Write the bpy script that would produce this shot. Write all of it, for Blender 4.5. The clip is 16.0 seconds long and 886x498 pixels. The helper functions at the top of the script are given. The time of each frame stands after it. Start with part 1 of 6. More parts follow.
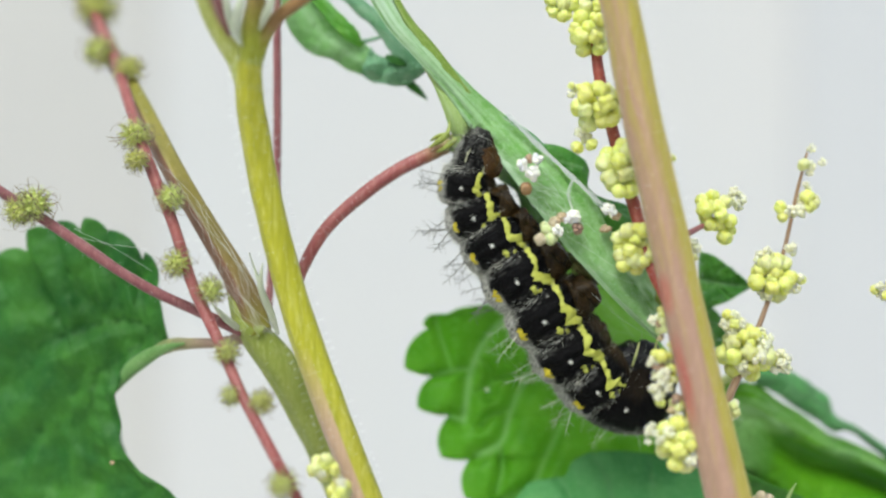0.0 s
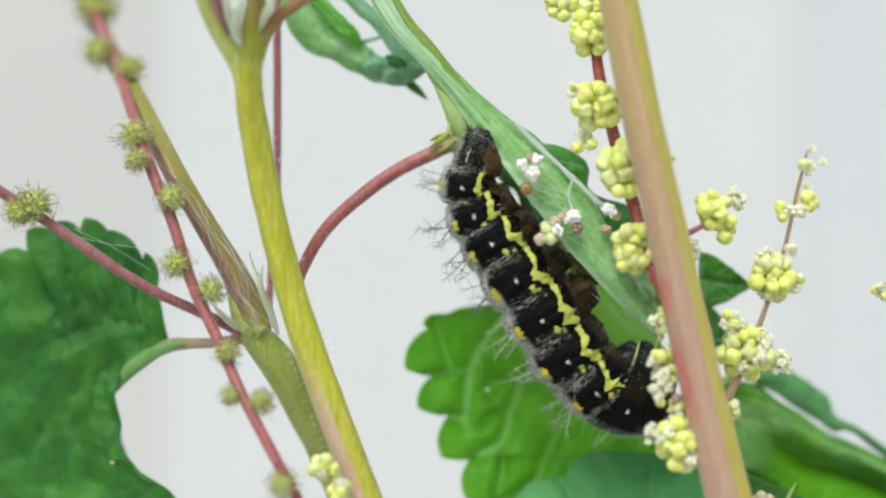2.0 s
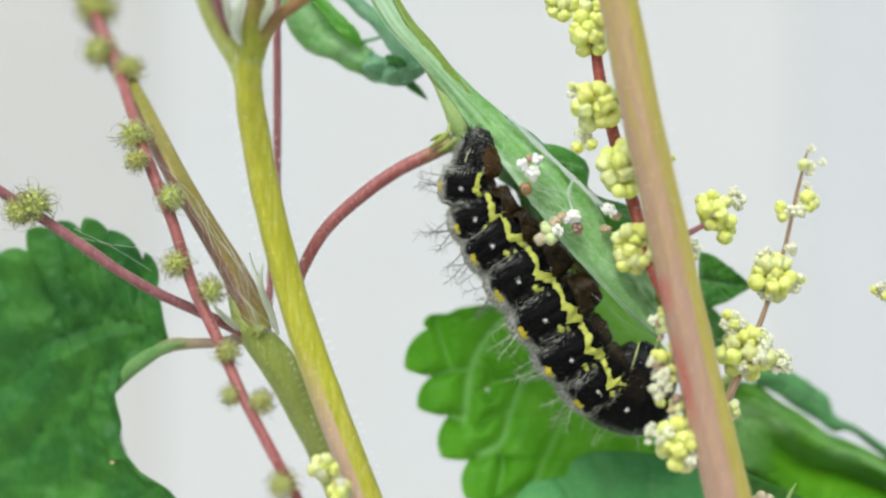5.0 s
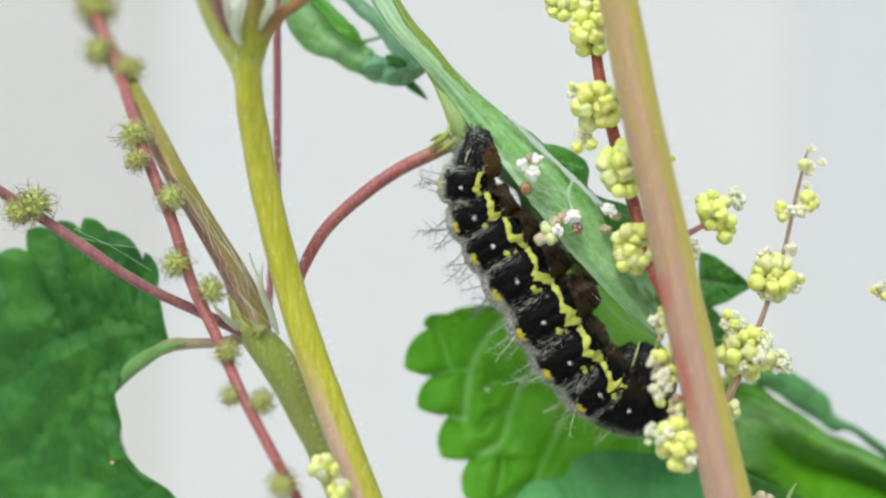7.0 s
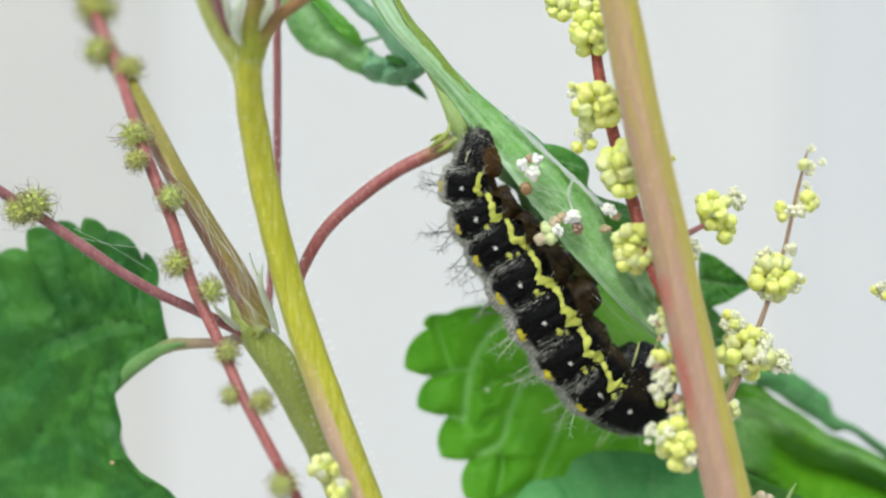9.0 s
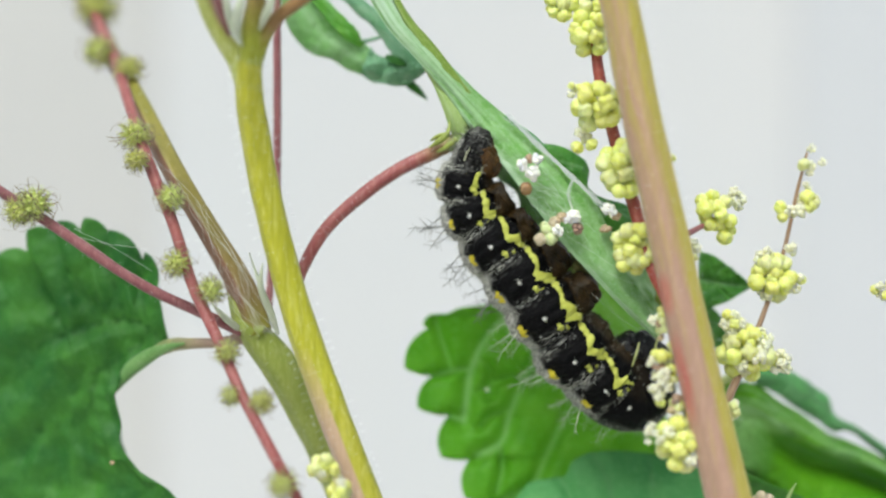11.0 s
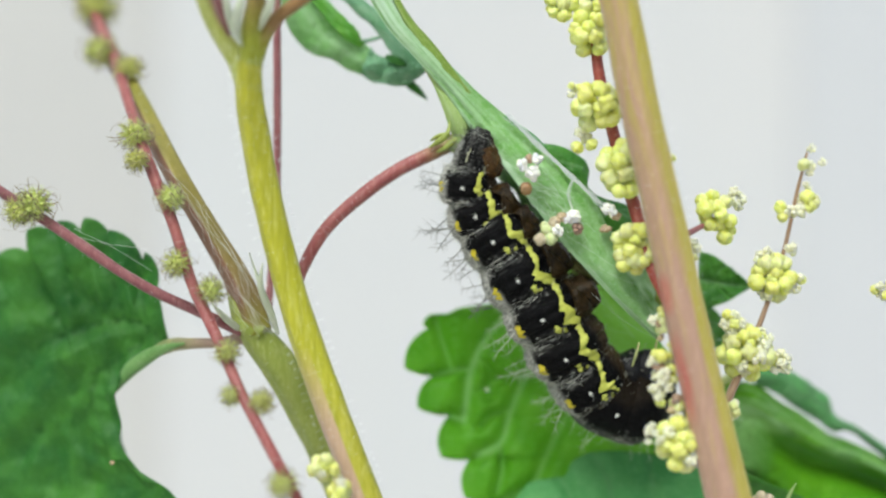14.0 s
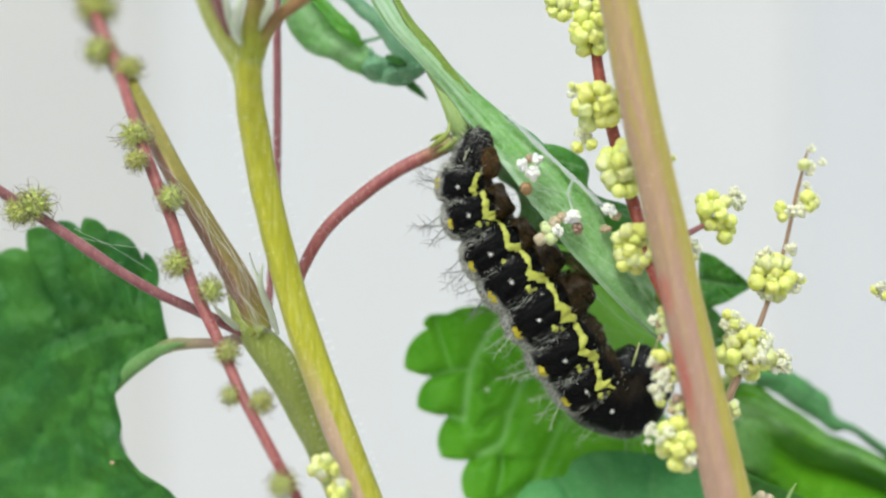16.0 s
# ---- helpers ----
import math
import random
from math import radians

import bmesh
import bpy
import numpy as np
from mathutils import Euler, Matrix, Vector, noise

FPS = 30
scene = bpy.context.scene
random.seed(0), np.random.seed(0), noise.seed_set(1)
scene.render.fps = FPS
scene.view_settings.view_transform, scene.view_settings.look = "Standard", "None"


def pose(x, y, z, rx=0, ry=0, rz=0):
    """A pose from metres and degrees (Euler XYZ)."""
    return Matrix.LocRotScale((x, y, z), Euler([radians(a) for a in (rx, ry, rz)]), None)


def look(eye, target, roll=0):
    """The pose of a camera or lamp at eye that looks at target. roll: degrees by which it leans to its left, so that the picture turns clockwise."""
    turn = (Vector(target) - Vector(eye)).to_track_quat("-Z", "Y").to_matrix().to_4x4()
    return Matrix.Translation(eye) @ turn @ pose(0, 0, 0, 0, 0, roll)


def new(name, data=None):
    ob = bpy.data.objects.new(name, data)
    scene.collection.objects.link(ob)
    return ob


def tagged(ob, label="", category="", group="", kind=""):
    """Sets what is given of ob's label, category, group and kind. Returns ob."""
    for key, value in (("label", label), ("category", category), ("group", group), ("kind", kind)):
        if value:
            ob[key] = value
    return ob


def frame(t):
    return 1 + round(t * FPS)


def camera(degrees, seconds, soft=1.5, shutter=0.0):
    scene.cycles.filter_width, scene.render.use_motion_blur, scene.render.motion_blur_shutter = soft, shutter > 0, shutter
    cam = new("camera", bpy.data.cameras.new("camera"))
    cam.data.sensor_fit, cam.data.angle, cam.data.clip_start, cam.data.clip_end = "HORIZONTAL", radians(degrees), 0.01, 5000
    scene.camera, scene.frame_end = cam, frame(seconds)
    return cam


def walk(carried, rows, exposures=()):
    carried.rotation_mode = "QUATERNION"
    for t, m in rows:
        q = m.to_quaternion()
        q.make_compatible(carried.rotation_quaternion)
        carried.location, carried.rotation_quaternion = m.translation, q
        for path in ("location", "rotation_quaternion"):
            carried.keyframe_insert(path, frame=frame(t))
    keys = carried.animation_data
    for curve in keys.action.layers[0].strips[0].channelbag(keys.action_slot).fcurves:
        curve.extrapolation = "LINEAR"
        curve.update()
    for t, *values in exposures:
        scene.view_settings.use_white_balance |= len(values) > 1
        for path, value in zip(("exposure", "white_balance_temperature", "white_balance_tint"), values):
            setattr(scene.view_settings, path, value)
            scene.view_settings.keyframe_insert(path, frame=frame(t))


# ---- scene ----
# ---- the camera: it stands still ----
MM = 0.001
cam = camera(36, 16.0, soft=2.3)
cam.data.dof.use_dof = True
cam.data.dof.focus_distance = 0.1195
cam.data.dof.aperture_fstop = 9.5
EYE, AIM = (0.0, -0.1206, 0.35), (0.0, 0.0, 0.35)
walk(cam, [(0.0, look(EYE, AIM)), (16.0, look(EYE, AIM))],
     exposures=[(0.0, 0.0, 5980, 0), (16.0, 0.0, 5980, 0)])

# ---- light: a bright overcast sky with a soft, high sun ----
world = bpy.data.worlds.new("overcast_sky")
scene.world = world
world.use_nodes = True
sky = world.node_tree.nodes.new("ShaderNodeTexSky")
sky.sky_type, sky.sun_disc = "NISHITA", False
sky.sun_elevation, sky.sun_rotation = radians(52), radians(200)
sky.air_density, sky.dust_density, sky.ozone_density = 1.0, 6.0, 1.0
backlight = world.node_tree.nodes["Background"]
world.node_tree.links.new(sky.outputs[0], backlight.inputs["Color"])
backlight.inputs["Strength"].default_value = 0.13
sun_data = bpy.data.lights.new("sun", "SUN")
sun_data.energy, sun_data.angle, sun_data.color = 1.7, radians(25), (1.0, 0.96, 0.9)
sun = new("sun", sun_data)
sun.matrix_world = look((-0.35, -1.0, 1.75), (0, 0, 0.35))

# ---- materials ----


def surface(name, colours, size=1.0, rough=0.5, bump=0.2, sss=0.0, leaf=0.0, spec=0.5, sheen=0.0,
            blush=None, vein=None, vary=0.0, stretch=(1, 1, 1), fine=0.25, coat=0.0, metal=0.0, depth=0.12):
    """A two-scale mottled surface. size, fine: the coarse and the fine grain in millimetres."""
    m = bpy.data.materials.new(name)
    m.use_nodes = True
    nt = m.node_tree
    bsdf, out = nt.nodes["Principled BSDF"], nt.nodes["Material Output"]

    def node(kind, **values):
        n = nt.nodes.new(kind)
        for key, value in values.items():
            n.inputs[key].default_value = value
        return n

    def mixed(fac, a, b):
        n = nt.nodes.new("ShaderNodeMix")
        n.data_type = "RGBA"
        for socket, value in ((n.inputs[0], fac), (n.inputs[6], a), (n.inputs[7], b)):
            if isinstance(value, bpy.types.NodeSocket):
                nt.links.new(value, socket)
            elif isinstance(value, (int, float)):
                socket.default_value = value
            else:
                socket.default_value = (*value, 1)
        return n.outputs[2]

    def ramp(value, lo, hi):
        n = nt.nodes.new("ShaderNodeMapRange")
        nt.links.new(value, n.inputs[0])
        n.inputs[1].default_value, n.inputs[2].default_value = lo, hi
        return n.outputs[0]

    where = nt.nodes.new("ShaderNodeTexCoord").outputs["Object"]
    if stretch != (1, 1, 1):
        mapping = node("ShaderNodeMapping", Scale=stretch)
        nt.links.new(where, mapping.inputs[0])
        where = mapping.outputs[0]
    coarse = node("ShaderNodeTexNoise", Scale=1000 / size, Detail=4.0, Roughness=0.6)
    grain = node("ShaderNodeTexNoise", Scale=1000 / fine, Detail=3.0, Roughness=0.65)
    for n in (coarse, grain):
        nt.links.new(where, n.inputs["Vector"])
    colour = mixed(ramp(coarse.outputs[0], 0.35, 0.68), colours[0], colours[1])
    colour = mixed(ramp(grain.outputs[0], 0.52, 0.85), colour, colours[2] if len(colours) > 2 else colours[1])
    if blush:
        attribute = nt.nodes.new("ShaderNodeAttribute")
        attribute.attribute_name = "blush"
        add = nt.nodes.new("ShaderNodeMath")
        nt.links.new(attribute.outputs["Fac"], add.inputs[0])
        nt.links.new(ramp(coarse.outputs[0], 0.0, 5.0), add.inputs[1])
        tint = mixed(ramp(grain.outputs[0], 0.4, 0.8), blush, [min(1.0, 1.16 * c + 0.03) for c in blush])
        colour = mixed(ramp(add.outputs[0], 0.15, 1.0), colour, tint)
    if vein:
        attribute = nt.nodes.new("ShaderNodeAttribute")
        attribute.attribute_name = "vein"
        colour = mixed(attribute.outputs["Fac"], colour, vein)
    if vary:
        info = nt.nodes.new("ShaderNodeObjectInfo")
        hsv = node("ShaderNodeHueSaturation")
        nt.links.new(colour, hsv.inputs["Color"])
        for key, lo, hi in (("Hue", 0.5 - vary * 0.08, 0.5 + vary * 0.06), ("Value", 1 - vary * 0.55, 1 + vary * 0.3)):
            n = nt.nodes.new("ShaderNodeMapRange")
            nt.links.new(info.outputs["Random"], n.inputs[0])
            n.inputs[3].default_value, n.inputs[4].default_value = lo, hi
            nt.links.new(n.outputs[0], hsv.inputs[key])
        colour = hsv.outputs[0]
    nt.links.new(colour, bsdf.inputs["Base Color"])
    roughness = nt.nodes.new("ShaderNodeMapRange")
    nt.links.new(coarse.outputs[0], roughness.inputs[0])
    roughness.inputs[3].default_value, roughness.inputs[4].default_value = max(0.03, rough - 0.12), min(1.0, rough + 0.12)
    nt.links.new(roughness.outputs[0], bsdf.inputs["Roughness"])
    bsdf.inputs["Specular IOR Level"].default_value = spec
    bsdf.inputs["Sheen Weight"].default_value = sheen
    bsdf.inputs["Coat Weight"].default_value = coat
    bsdf.inputs["Metallic"].default_value = metal
    if sss:
        bsdf.inputs["Subsurface Weight"].default_value = sss
        bsdf.inputs["Subsurface Scale"].default_value = 0.0006
        bsdf.inputs["Subsurface Radius"].default_value = (0.8, 0.75, 0.35)
    if bump:
        relief = node("ShaderNodeBump", Strength=bump, Distance=depth * MM)
        both = nt.nodes.new("ShaderNodeMath")
        nt.links.new(coarse.outputs[0], both.inputs[0])
        nt.links.new(grain.outputs[0], both.inputs[1])
        nt.links.new(both.outputs[0], relief.inputs["Height"])
        nt.links.new(relief.outputs[0], bsdf.inputs["Normal"])
    if leaf:
        thin = nt.nodes.new("ShaderNodeBsdfTranslucent")
        pale = node("ShaderNodeGamma", Gamma=0.5)
        nt.links.new(colour, pale.inputs[0])
        nt.links.new(pale.outputs[0], thin.inputs["Color"])
        join = nt.nodes.new("ShaderNodeMixShader")
        join.inputs[0].default_value = leaf
        nt.links.new(bsdf.outputs[0], join.inputs[1])
        nt.links.new(thin.outputs[0], join.inputs[2])
        nt.links.new(join.outputs[0], out.inputs["Surface"])
    return m


PLASTER = surface("white_plaster", [(0.622, 0.62, 0.63), (0.6, 0.61, 0.628)], 180, 0.9, 0.3, fine=4)
WARM_PLASTER = surface("warm_plaster", [(0.562, 0.556, 0.546), (0.54, 0.536, 0.53)], 180, 0.9, 0.3, fine=4)
GREY_PLASTER = surface("grey_plaster", [(0.575, 0.585, 0.615), (0.59, 0.6, 0.625)], 160, 0.9, 0.3, fine=4)
PAVING = surface("pale_concrete", [(0.5, 0.49, 0.46), (0.42, 0.41, 0.39), (0.3, 0.29, 0.27)], 60, 0.9, 0.6, fine=3)
YELLOW_STEM = surface("yellow_green_stem", [(0.37, 0.37, 0.012), (0.52, 0.51, 0.03), (0.68, 0.67, 0.2)], 0.5, 0.42, 0.6,
                      sss=0.15, blush=(0.5, 0.35, 0.24), stretch=(1, 1, 0.12), fine=0.3, sheen=0.1)
FORK_PETIOLE = surface("pale_forked_petiole", [(0.42, 0.47, 0.08), (0.52, 0.56, 0.17), (0.64, 0.66, 0.38)], 0.6, 0.45, 0.4,
                       sss=0.15, blush=(0.46, 0.29, 0.22), stretch=(1, 1, 0.15), fine=0.3, sheen=0.3)
YOUNG_STEM = surface("young_green_shoot", [(0.29, 0.32, 0.012), (0.38, 0.42, 0.035), (0.54, 0.56, 0.18)], 0.6, 0.45, 0.4,
                     sss=0.15, blush=(0.27, 0.15, 0.05), stretch=(1, 1, 0.15), fine=0.3, sheen=0.12)
PINK_STEM = surface("pink_and_green_stem", [(0.43, 0.365, 0.04), (0.5, 0.415, 0.08), (0.6, 0.52, 0.22)], 0.5, 0.42, 0.35,
                    sss=0.15, vein=(0.46, 0.13, 0.1), blush=(0.415, 0.262, 0.19), stretch=(1, 1, 0.1), fine=0.2, sheen=0.12)
OLIVE_STEM = surface("olive_stem", [(0.23, 0.23, 0.02), (0.31, 0.3, 0.035), (0.39, 0.36, 0.09)], 1.1, 0.5, 0.5,
                     sss=0.1, blush=(0.22, 0.12, 0.075), stretch=(1, 1, 0.15), fine=0.3)
GREEN_STEM = surface("green_stem", [(0.26, 0.32, 0.05), (0.34, 0.4, 0.09), (0.46, 0.5, 0.2)], 1.2, 0.45, 0.5,
                     sss=0.15, blush=(0.25, 0.16, 0.09), stretch=(1, 1, 0.15), fine=0.3)
RED_STALK = surface("red_stalk", sheen=0.15, colours=[(0.27, 0.06, 0.06), (0.36, 0.115, 0.105), (0.48, 0.25, 0.22)], size=0.9, rough=0.45, bump=0.6,
                    sss=0.15, blush=(0.3, 0.26, 0.07), stretch=(1, 1, 0.3), fine=0.25)
CRIMSON_STALK = surface("crimson_stalk", [(0.3, 0.05, 0.035), (0.38, 0.085, 0.06), (0.45, 0.22, 0.16)], 0.9, 0.4, 0.5, sss=0.15, blush=(0.32, 0.26, 0.07), fine=0.25)
MAROON_STALK = surface("maroon_stalk", sheen=0.3, colours=[(0.2, 0.055, 0.065), (0.28, 0.1, 0.105), (0.4, 0.21, 0.2)], size=0.9, rough=0.45, bump=0.6,
                       sss=0.1, blush=(0.3, 0.3, 0.08), stretch=(1, 1, 0.3), fine=0.25)
PALE_PETIOLE = surface("pale_petiole", [(0.3, 0.34, 0.12), (0.36, 0.38, 0.17), (0.45, 0.42, 0.26)], 0.9, 0.45, 0.4, sss=0.15,
                       blush=(0.36, 0.25, 0.19), fine=0.25)
DARK_LEAF = surface("dark_nettle_leaf", [(0.032, 0.145, 0.028), (0.075, 0.245, 0.03), (0.1, 0.28, 0.06)], 4.5, 0.5, 0.9,
                    leaf=0.3, spec=0.3, vein=(0.02, 0.09, 0.012), fine=0.45)
BRIGHT_LEAF = surface("bright_nettle_leaf", [(0.11, 0.37, 0.012), (0.18, 0.49, 0.028), (0.24, 0.55, 0.07)], 3.0, 0.42, 0.7,
                      leaf=0.6, spec=0.4, vein=(0.45, 0.7, 0.34), fine=0.45)
INNER_LEAF = surface("leaf_inner_side", [(0.3, 0.64, 0.08), (0.36, 0.7, 0.12), (0.42, 0.72, 0.2)], 3.0, 0.5, 0.4,
                     leaf=0.72, spec=0.3, vein=(0.55, 0.8, 0.4), fine=0.4)
MARGIN_LEAF = surface("pale_leaf_margin", [(0.16, 0.35, 0.09), (0.25, 0.45, 0.15), (0.38, 0.56, 0.27)], 2.0, 0.5, 0.4, leaf=0.3, spec=0.3, sheen=0.2, fine=0.3)
BLUE_LEAF = surface("bluish_nettle_leaf", [(0.08, 0.29, 0.08), (0.13, 0.37, 0.115), (0.16, 0.41, 0.16)], 4.0, 0.55, 0.5,
                    leaf=0.2, spec=0.2, vein=(0.13, 0.3, 0.12), fine=0.5)
TENT_LEAF = surface("silky_tent_leaf", [(0.17, 0.42, 0.07), (0.35, 0.58, 0.25), (0.52, 0.7, 0.46)], 1.3, 0.55, 0.8,
                    leaf=0.3, spec=0.3, vein=(0.62, 0.8, 0.6), fine=0.22)
DRY_LEAF = surface("brown_chewed_leaf", [(0.09, 0.06, 0.015), (0.2, 0.17, 0.06), (0.42, 0.4, 0.24)], 0.8, 0.6, 1.0, leaf=0.3, spec=0.3, vein=(0.2, 0.3, 0.08), fine=0.2, depth=0.3)
OLIVE_FOLD = surface("olive_leaf_back", [(0.17, 0.28, 0.025), (0.25, 0.37, 0.05), (0.34, 0.46, 0.13)], 1.2, 0.55, 0.6, leaf=0.25, spec=0.3, vein=(0.4, 0.52, 0.2), fine=0.3)
LEAF_BASE = surface("yellow_green_leaf_base", [(0.34, 0.5, 0.14), (0.42, 0.56, 0.2), (0.55, 0.66, 0.34)], 1.4, 0.55, 0.5,
                    leaf=0.3, spec=0.3, vein=(0.5, 0.64, 0.3), fine=0.3)
SHADED_LEAF = surface("shaded_nettle_leaf", [(0.08, 0.27, 0.006), (0.15, 0.4, 0.012), (0.18, 0.44, 0.03)], 5.5, 0.55, 0.7,
                      leaf=0.4, spec=0.2, vein=(0.36, 0.58, 0.26), fine=0.5)
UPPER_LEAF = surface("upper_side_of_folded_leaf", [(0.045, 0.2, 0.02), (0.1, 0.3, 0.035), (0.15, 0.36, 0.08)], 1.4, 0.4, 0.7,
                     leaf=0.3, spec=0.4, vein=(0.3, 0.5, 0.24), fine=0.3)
LOBE = surface("mottled_leaf_lobe", [(0.17, 0.42, 0.09), (0.3, 0.54, 0.22), (0.44, 0.64, 0.38)], 3.2, 0.55, 0.7,
               leaf=0.35, spec=0.3, vein=(0.42, 0.62, 0.36), fine=0.5)
FRESH_LOBE = surface("fresh_green_leaf_lobe", [(0.1, 0.33, 0.025), (0.17, 0.42, 0.05), (0.26, 0.5, 0.15)], 2.0, 0.5, 0.7,
                     leaf=0.4, spec=0.3, vein=(0.2, 0.46, 0.12), fine=0.5)
GREY_LEAF = surface("greyish_leaf_underside", [(0.1, 0.29, 0.12), (0.22, 0.43, 0.25), (0.4, 0.57, 0.42)], 2.4, 0.6, 0.7,
                    leaf=0.25, spec=0.3, vein=(0.32, 0.46, 0.3), fine=0.3)
STIPULE = surface("pale_stipule", [(0.62, 0.68, 0.52), (0.7, 0.74, 0.62), (0.74, 0.74, 0.66)], 0.8, 0.6, 0.3, leaf=0.5)
BUD = surface("yellow_green_bud", [(0.79, 0.85, 0.15), (0.9, 0.94, 0.36), (0.96, 0.97, 0.7)], 0.7, 0.42, 0.4,
              sss=0.7, leaf=0.15, vary=0.14, fine=0.16)
CREAM_BUD = surface("cream_bud", [(0.84, 0.9, 0.34), (0.89, 0.92, 0.5), (0.93, 0.93, 0.75)], 0.6, 0.45, 0.3, sss=0.6, leaf=0.25, vary=0.15, fine=0.2)
OPEN_BUD = surface("cream_anther", [(0.96, 0.96, 0.62), (0.97, 0.97, 0.82), (0.96, 0.95, 0.6)], 0.4, 0.6, 0.0,
                   sss=0.5, leaf=0.3, vary=0.12, fine=0.15)
WHITE_FLOWER = surface("white_flower", [(0.9, 0.9, 0.82), (0.93, 0.93, 0.88), (0.85, 0.83, 0.7)], 0.4, 0.6, 0.3, sss=0.4, vary=0.1, fine=0.15)
PINK_BUD = surface("pinkish_dry_bud", [(0.5, 0.42, 0.28), (0.6, 0.54, 0.38), (0.36, 0.24, 0.15)], 0.6, 0.55, 0.5, sss=0.4, vary=0.1, fine=0.2)
AMBER_BUD = surface("amber_dry_bud", [(0.28, 0.15, 0.06), (0.42, 0.27, 0.13), (0.58, 0.48, 0.32)], 0.7, 0.4, 0.5, sss=0.3, fine=0.2)
FADED_BUD = surface("faded_bud", [(0.55, 0.63, 0.28), (0.68, 0.74, 0.42), (0.8, 0.82, 0.6)], 0.6, 0.5, 0.4, sss=0.6, vary=0.1, fine=0.2)
DRY_BUD = surface("withered_bud", [(0.42, 0.3, 0.18), (0.57, 0.46, 0.33), (0.26, 0.15, 0.08)], 0.5, 0.7, 0.5, vary=0.4)
BURR = surface("green_burr", [(0.5, 0.56, 0.12), (0.62, 0.66, 0.2), (0.74, 0.75, 0.4)], 0.5, 0.6, 0.5, sss=0.5, vary=0.2)
STYLE = surface("brown_style_hair", [(0.2, 0.16, 0.08), (0.3, 0.25, 0.13)], 0.6, 0.6, 0.0)
SILK = surface("white_silk", [(0.8, 0.85, 0.84), (0.88, 0.9, 0.9)], 0.8, 0.5, 0.0, leaf=0.4)
SKIN = surface("black_velvet_skin", [(0.0015, 0.0015, 0.002), (0.0025, 0.0025, 0.003), (0.016, 0.016, 0.017)], 0.5, 0.45, 0.6, depth=0.22,
               spec=0.08, blush=(0.036, 0.022, 0.008), vein=(0.5, 0.5, 0.465), fine=0.16)
BELLY = surface("dark_brown_skin", [(0.004, 0.003, 0.001), (0.034, 0.019, 0.005), (0.08, 0.046, 0.013)], 1.1, 0.3, 0.6, depth=0.2,
                spec=0.16, fine=0.25)
HIND = surface("reddish_brown_skin", [(0.03, 0.014, 0.004), (0.09, 0.043, 0.01), (0.16, 0.09, 0.028)], 0.8, 0.4, 0.7, depth=0.3, spec=0.2, fine=0.2)
HIND_PLATE = surface("ragged_grey_skin", [(0.006, 0.006, 0.006), (0.014, 0.013, 0.011), (0.06, 0.057, 0.05)], 0.5, 0.45, 1.0, depth=0.4, spec=0.2, fine=0.18)
HEAD = surface("glossy_black_head", [(0.006, 0.006, 0.008), (0.012, 0.012, 0.016), (0.03, 0.03, 0.035)], 0.5, 0.3, 0.6,
               spec=0.3, fine=0.15)
YELLOW = surface("yellow_stripe", [(0.43, 0.46, 0.055), (0.54, 0.57, 0.11), (0.36, 0.35, 0.05)], 0.5, 0.55, 0.8, fine=0.2)
TUFT = surface("pale_olive_tuft", [(0.32, 0.33, 0.2), (0.42, 0.43, 0.3), (0.2, 0.2, 0.1)], 0.4, 0.6, 0.8, fine=0.15)
ORANGE = surface("orange_yellow_spot", [(0.5, 0.41, 0.012), (0.66, 0.57, 0.02), (0.3, 0.2, 0.02)], 0.4, 0.55, 0.6, fine=0.15)
SPINE = surface("pale_spine", [(0.66, 0.67, 0.58), (0.78, 0.78, 0.7)], 0.6, 0.45, 0.0, leaf=0.3)
GREY_SPINE = surface("grey_spine", [(0.2, 0.2, 0.19), (0.32, 0.32, 0.3)], 0.6, 0.45, 0.0, leaf=0.3)
WHITE_DOT = surface("white_dot", [(0.75, 0.75, 0.7), (0.8, 0.8, 0.76)], 0.3, 0.6, 0.0)

# ---- shared builders; lengths in millimetres, the things' middle is 350 mm above the ground ----
ORIGIN = {}


def thing(name, base, label, category, group="", kind=""):
    ob = new(name)
    ob.empty_display_size = 0.005
    ob.location = Vector(base) * MM
    ORIGIN[ob] = Vector(base)
    return tagged(ob, label, category, group, kind)


def settle(ob, parent, pivot=None):
    """Hang a part under its parent; both are told in millimetres of the place."""
    base = ORIGIN[parent]
    pivot = base if pivot is None else Vector(pivot)
    ORIGIN[ob] = pivot
    ob.parent = parent
    ob.location = (pivot - base) * MM
    return ob


def mesh_of(name, bm, material, base, smooth=True):
    me = bpy.data.meshes.new(name)
    for v in bm.verts:
        v.co = (v.co - base) * MM
    bm.to_mesh(me)
    bm.free()
    me.materials.append(material)
    if smooth:
        me.polygons.foreach_set("use_smooth", [True] * len(me.polygons))
    return me


def part(name, bm, material, parent, label="", pivot=None):
    base = ORIGIN[parent] if pivot is None else Vector(pivot)
    ob = settle(new(name, mesh_of(name, bm, material, base)), parent, pivot)
    return tagged(ob, label)


def piece(name, mesh, parent, spot, turn=None, size=1.0, label=""):
    """One of many alike pieces on a shared mesh."""
    ob = new(name, mesh)
    ob.parent = parent
    turn = (turn or Euler((0, 0, 0))).to_matrix().to_4x4()
    scale = size if isinstance(size, tuple) else (size, size, size)
    ob.matrix_basis = Matrix.Translation((Vector(spot) - ORIGIN[parent]) * MM) @ turn @ Matrix.Diagonal((*scale, 1))
    return tagged(ob, label)


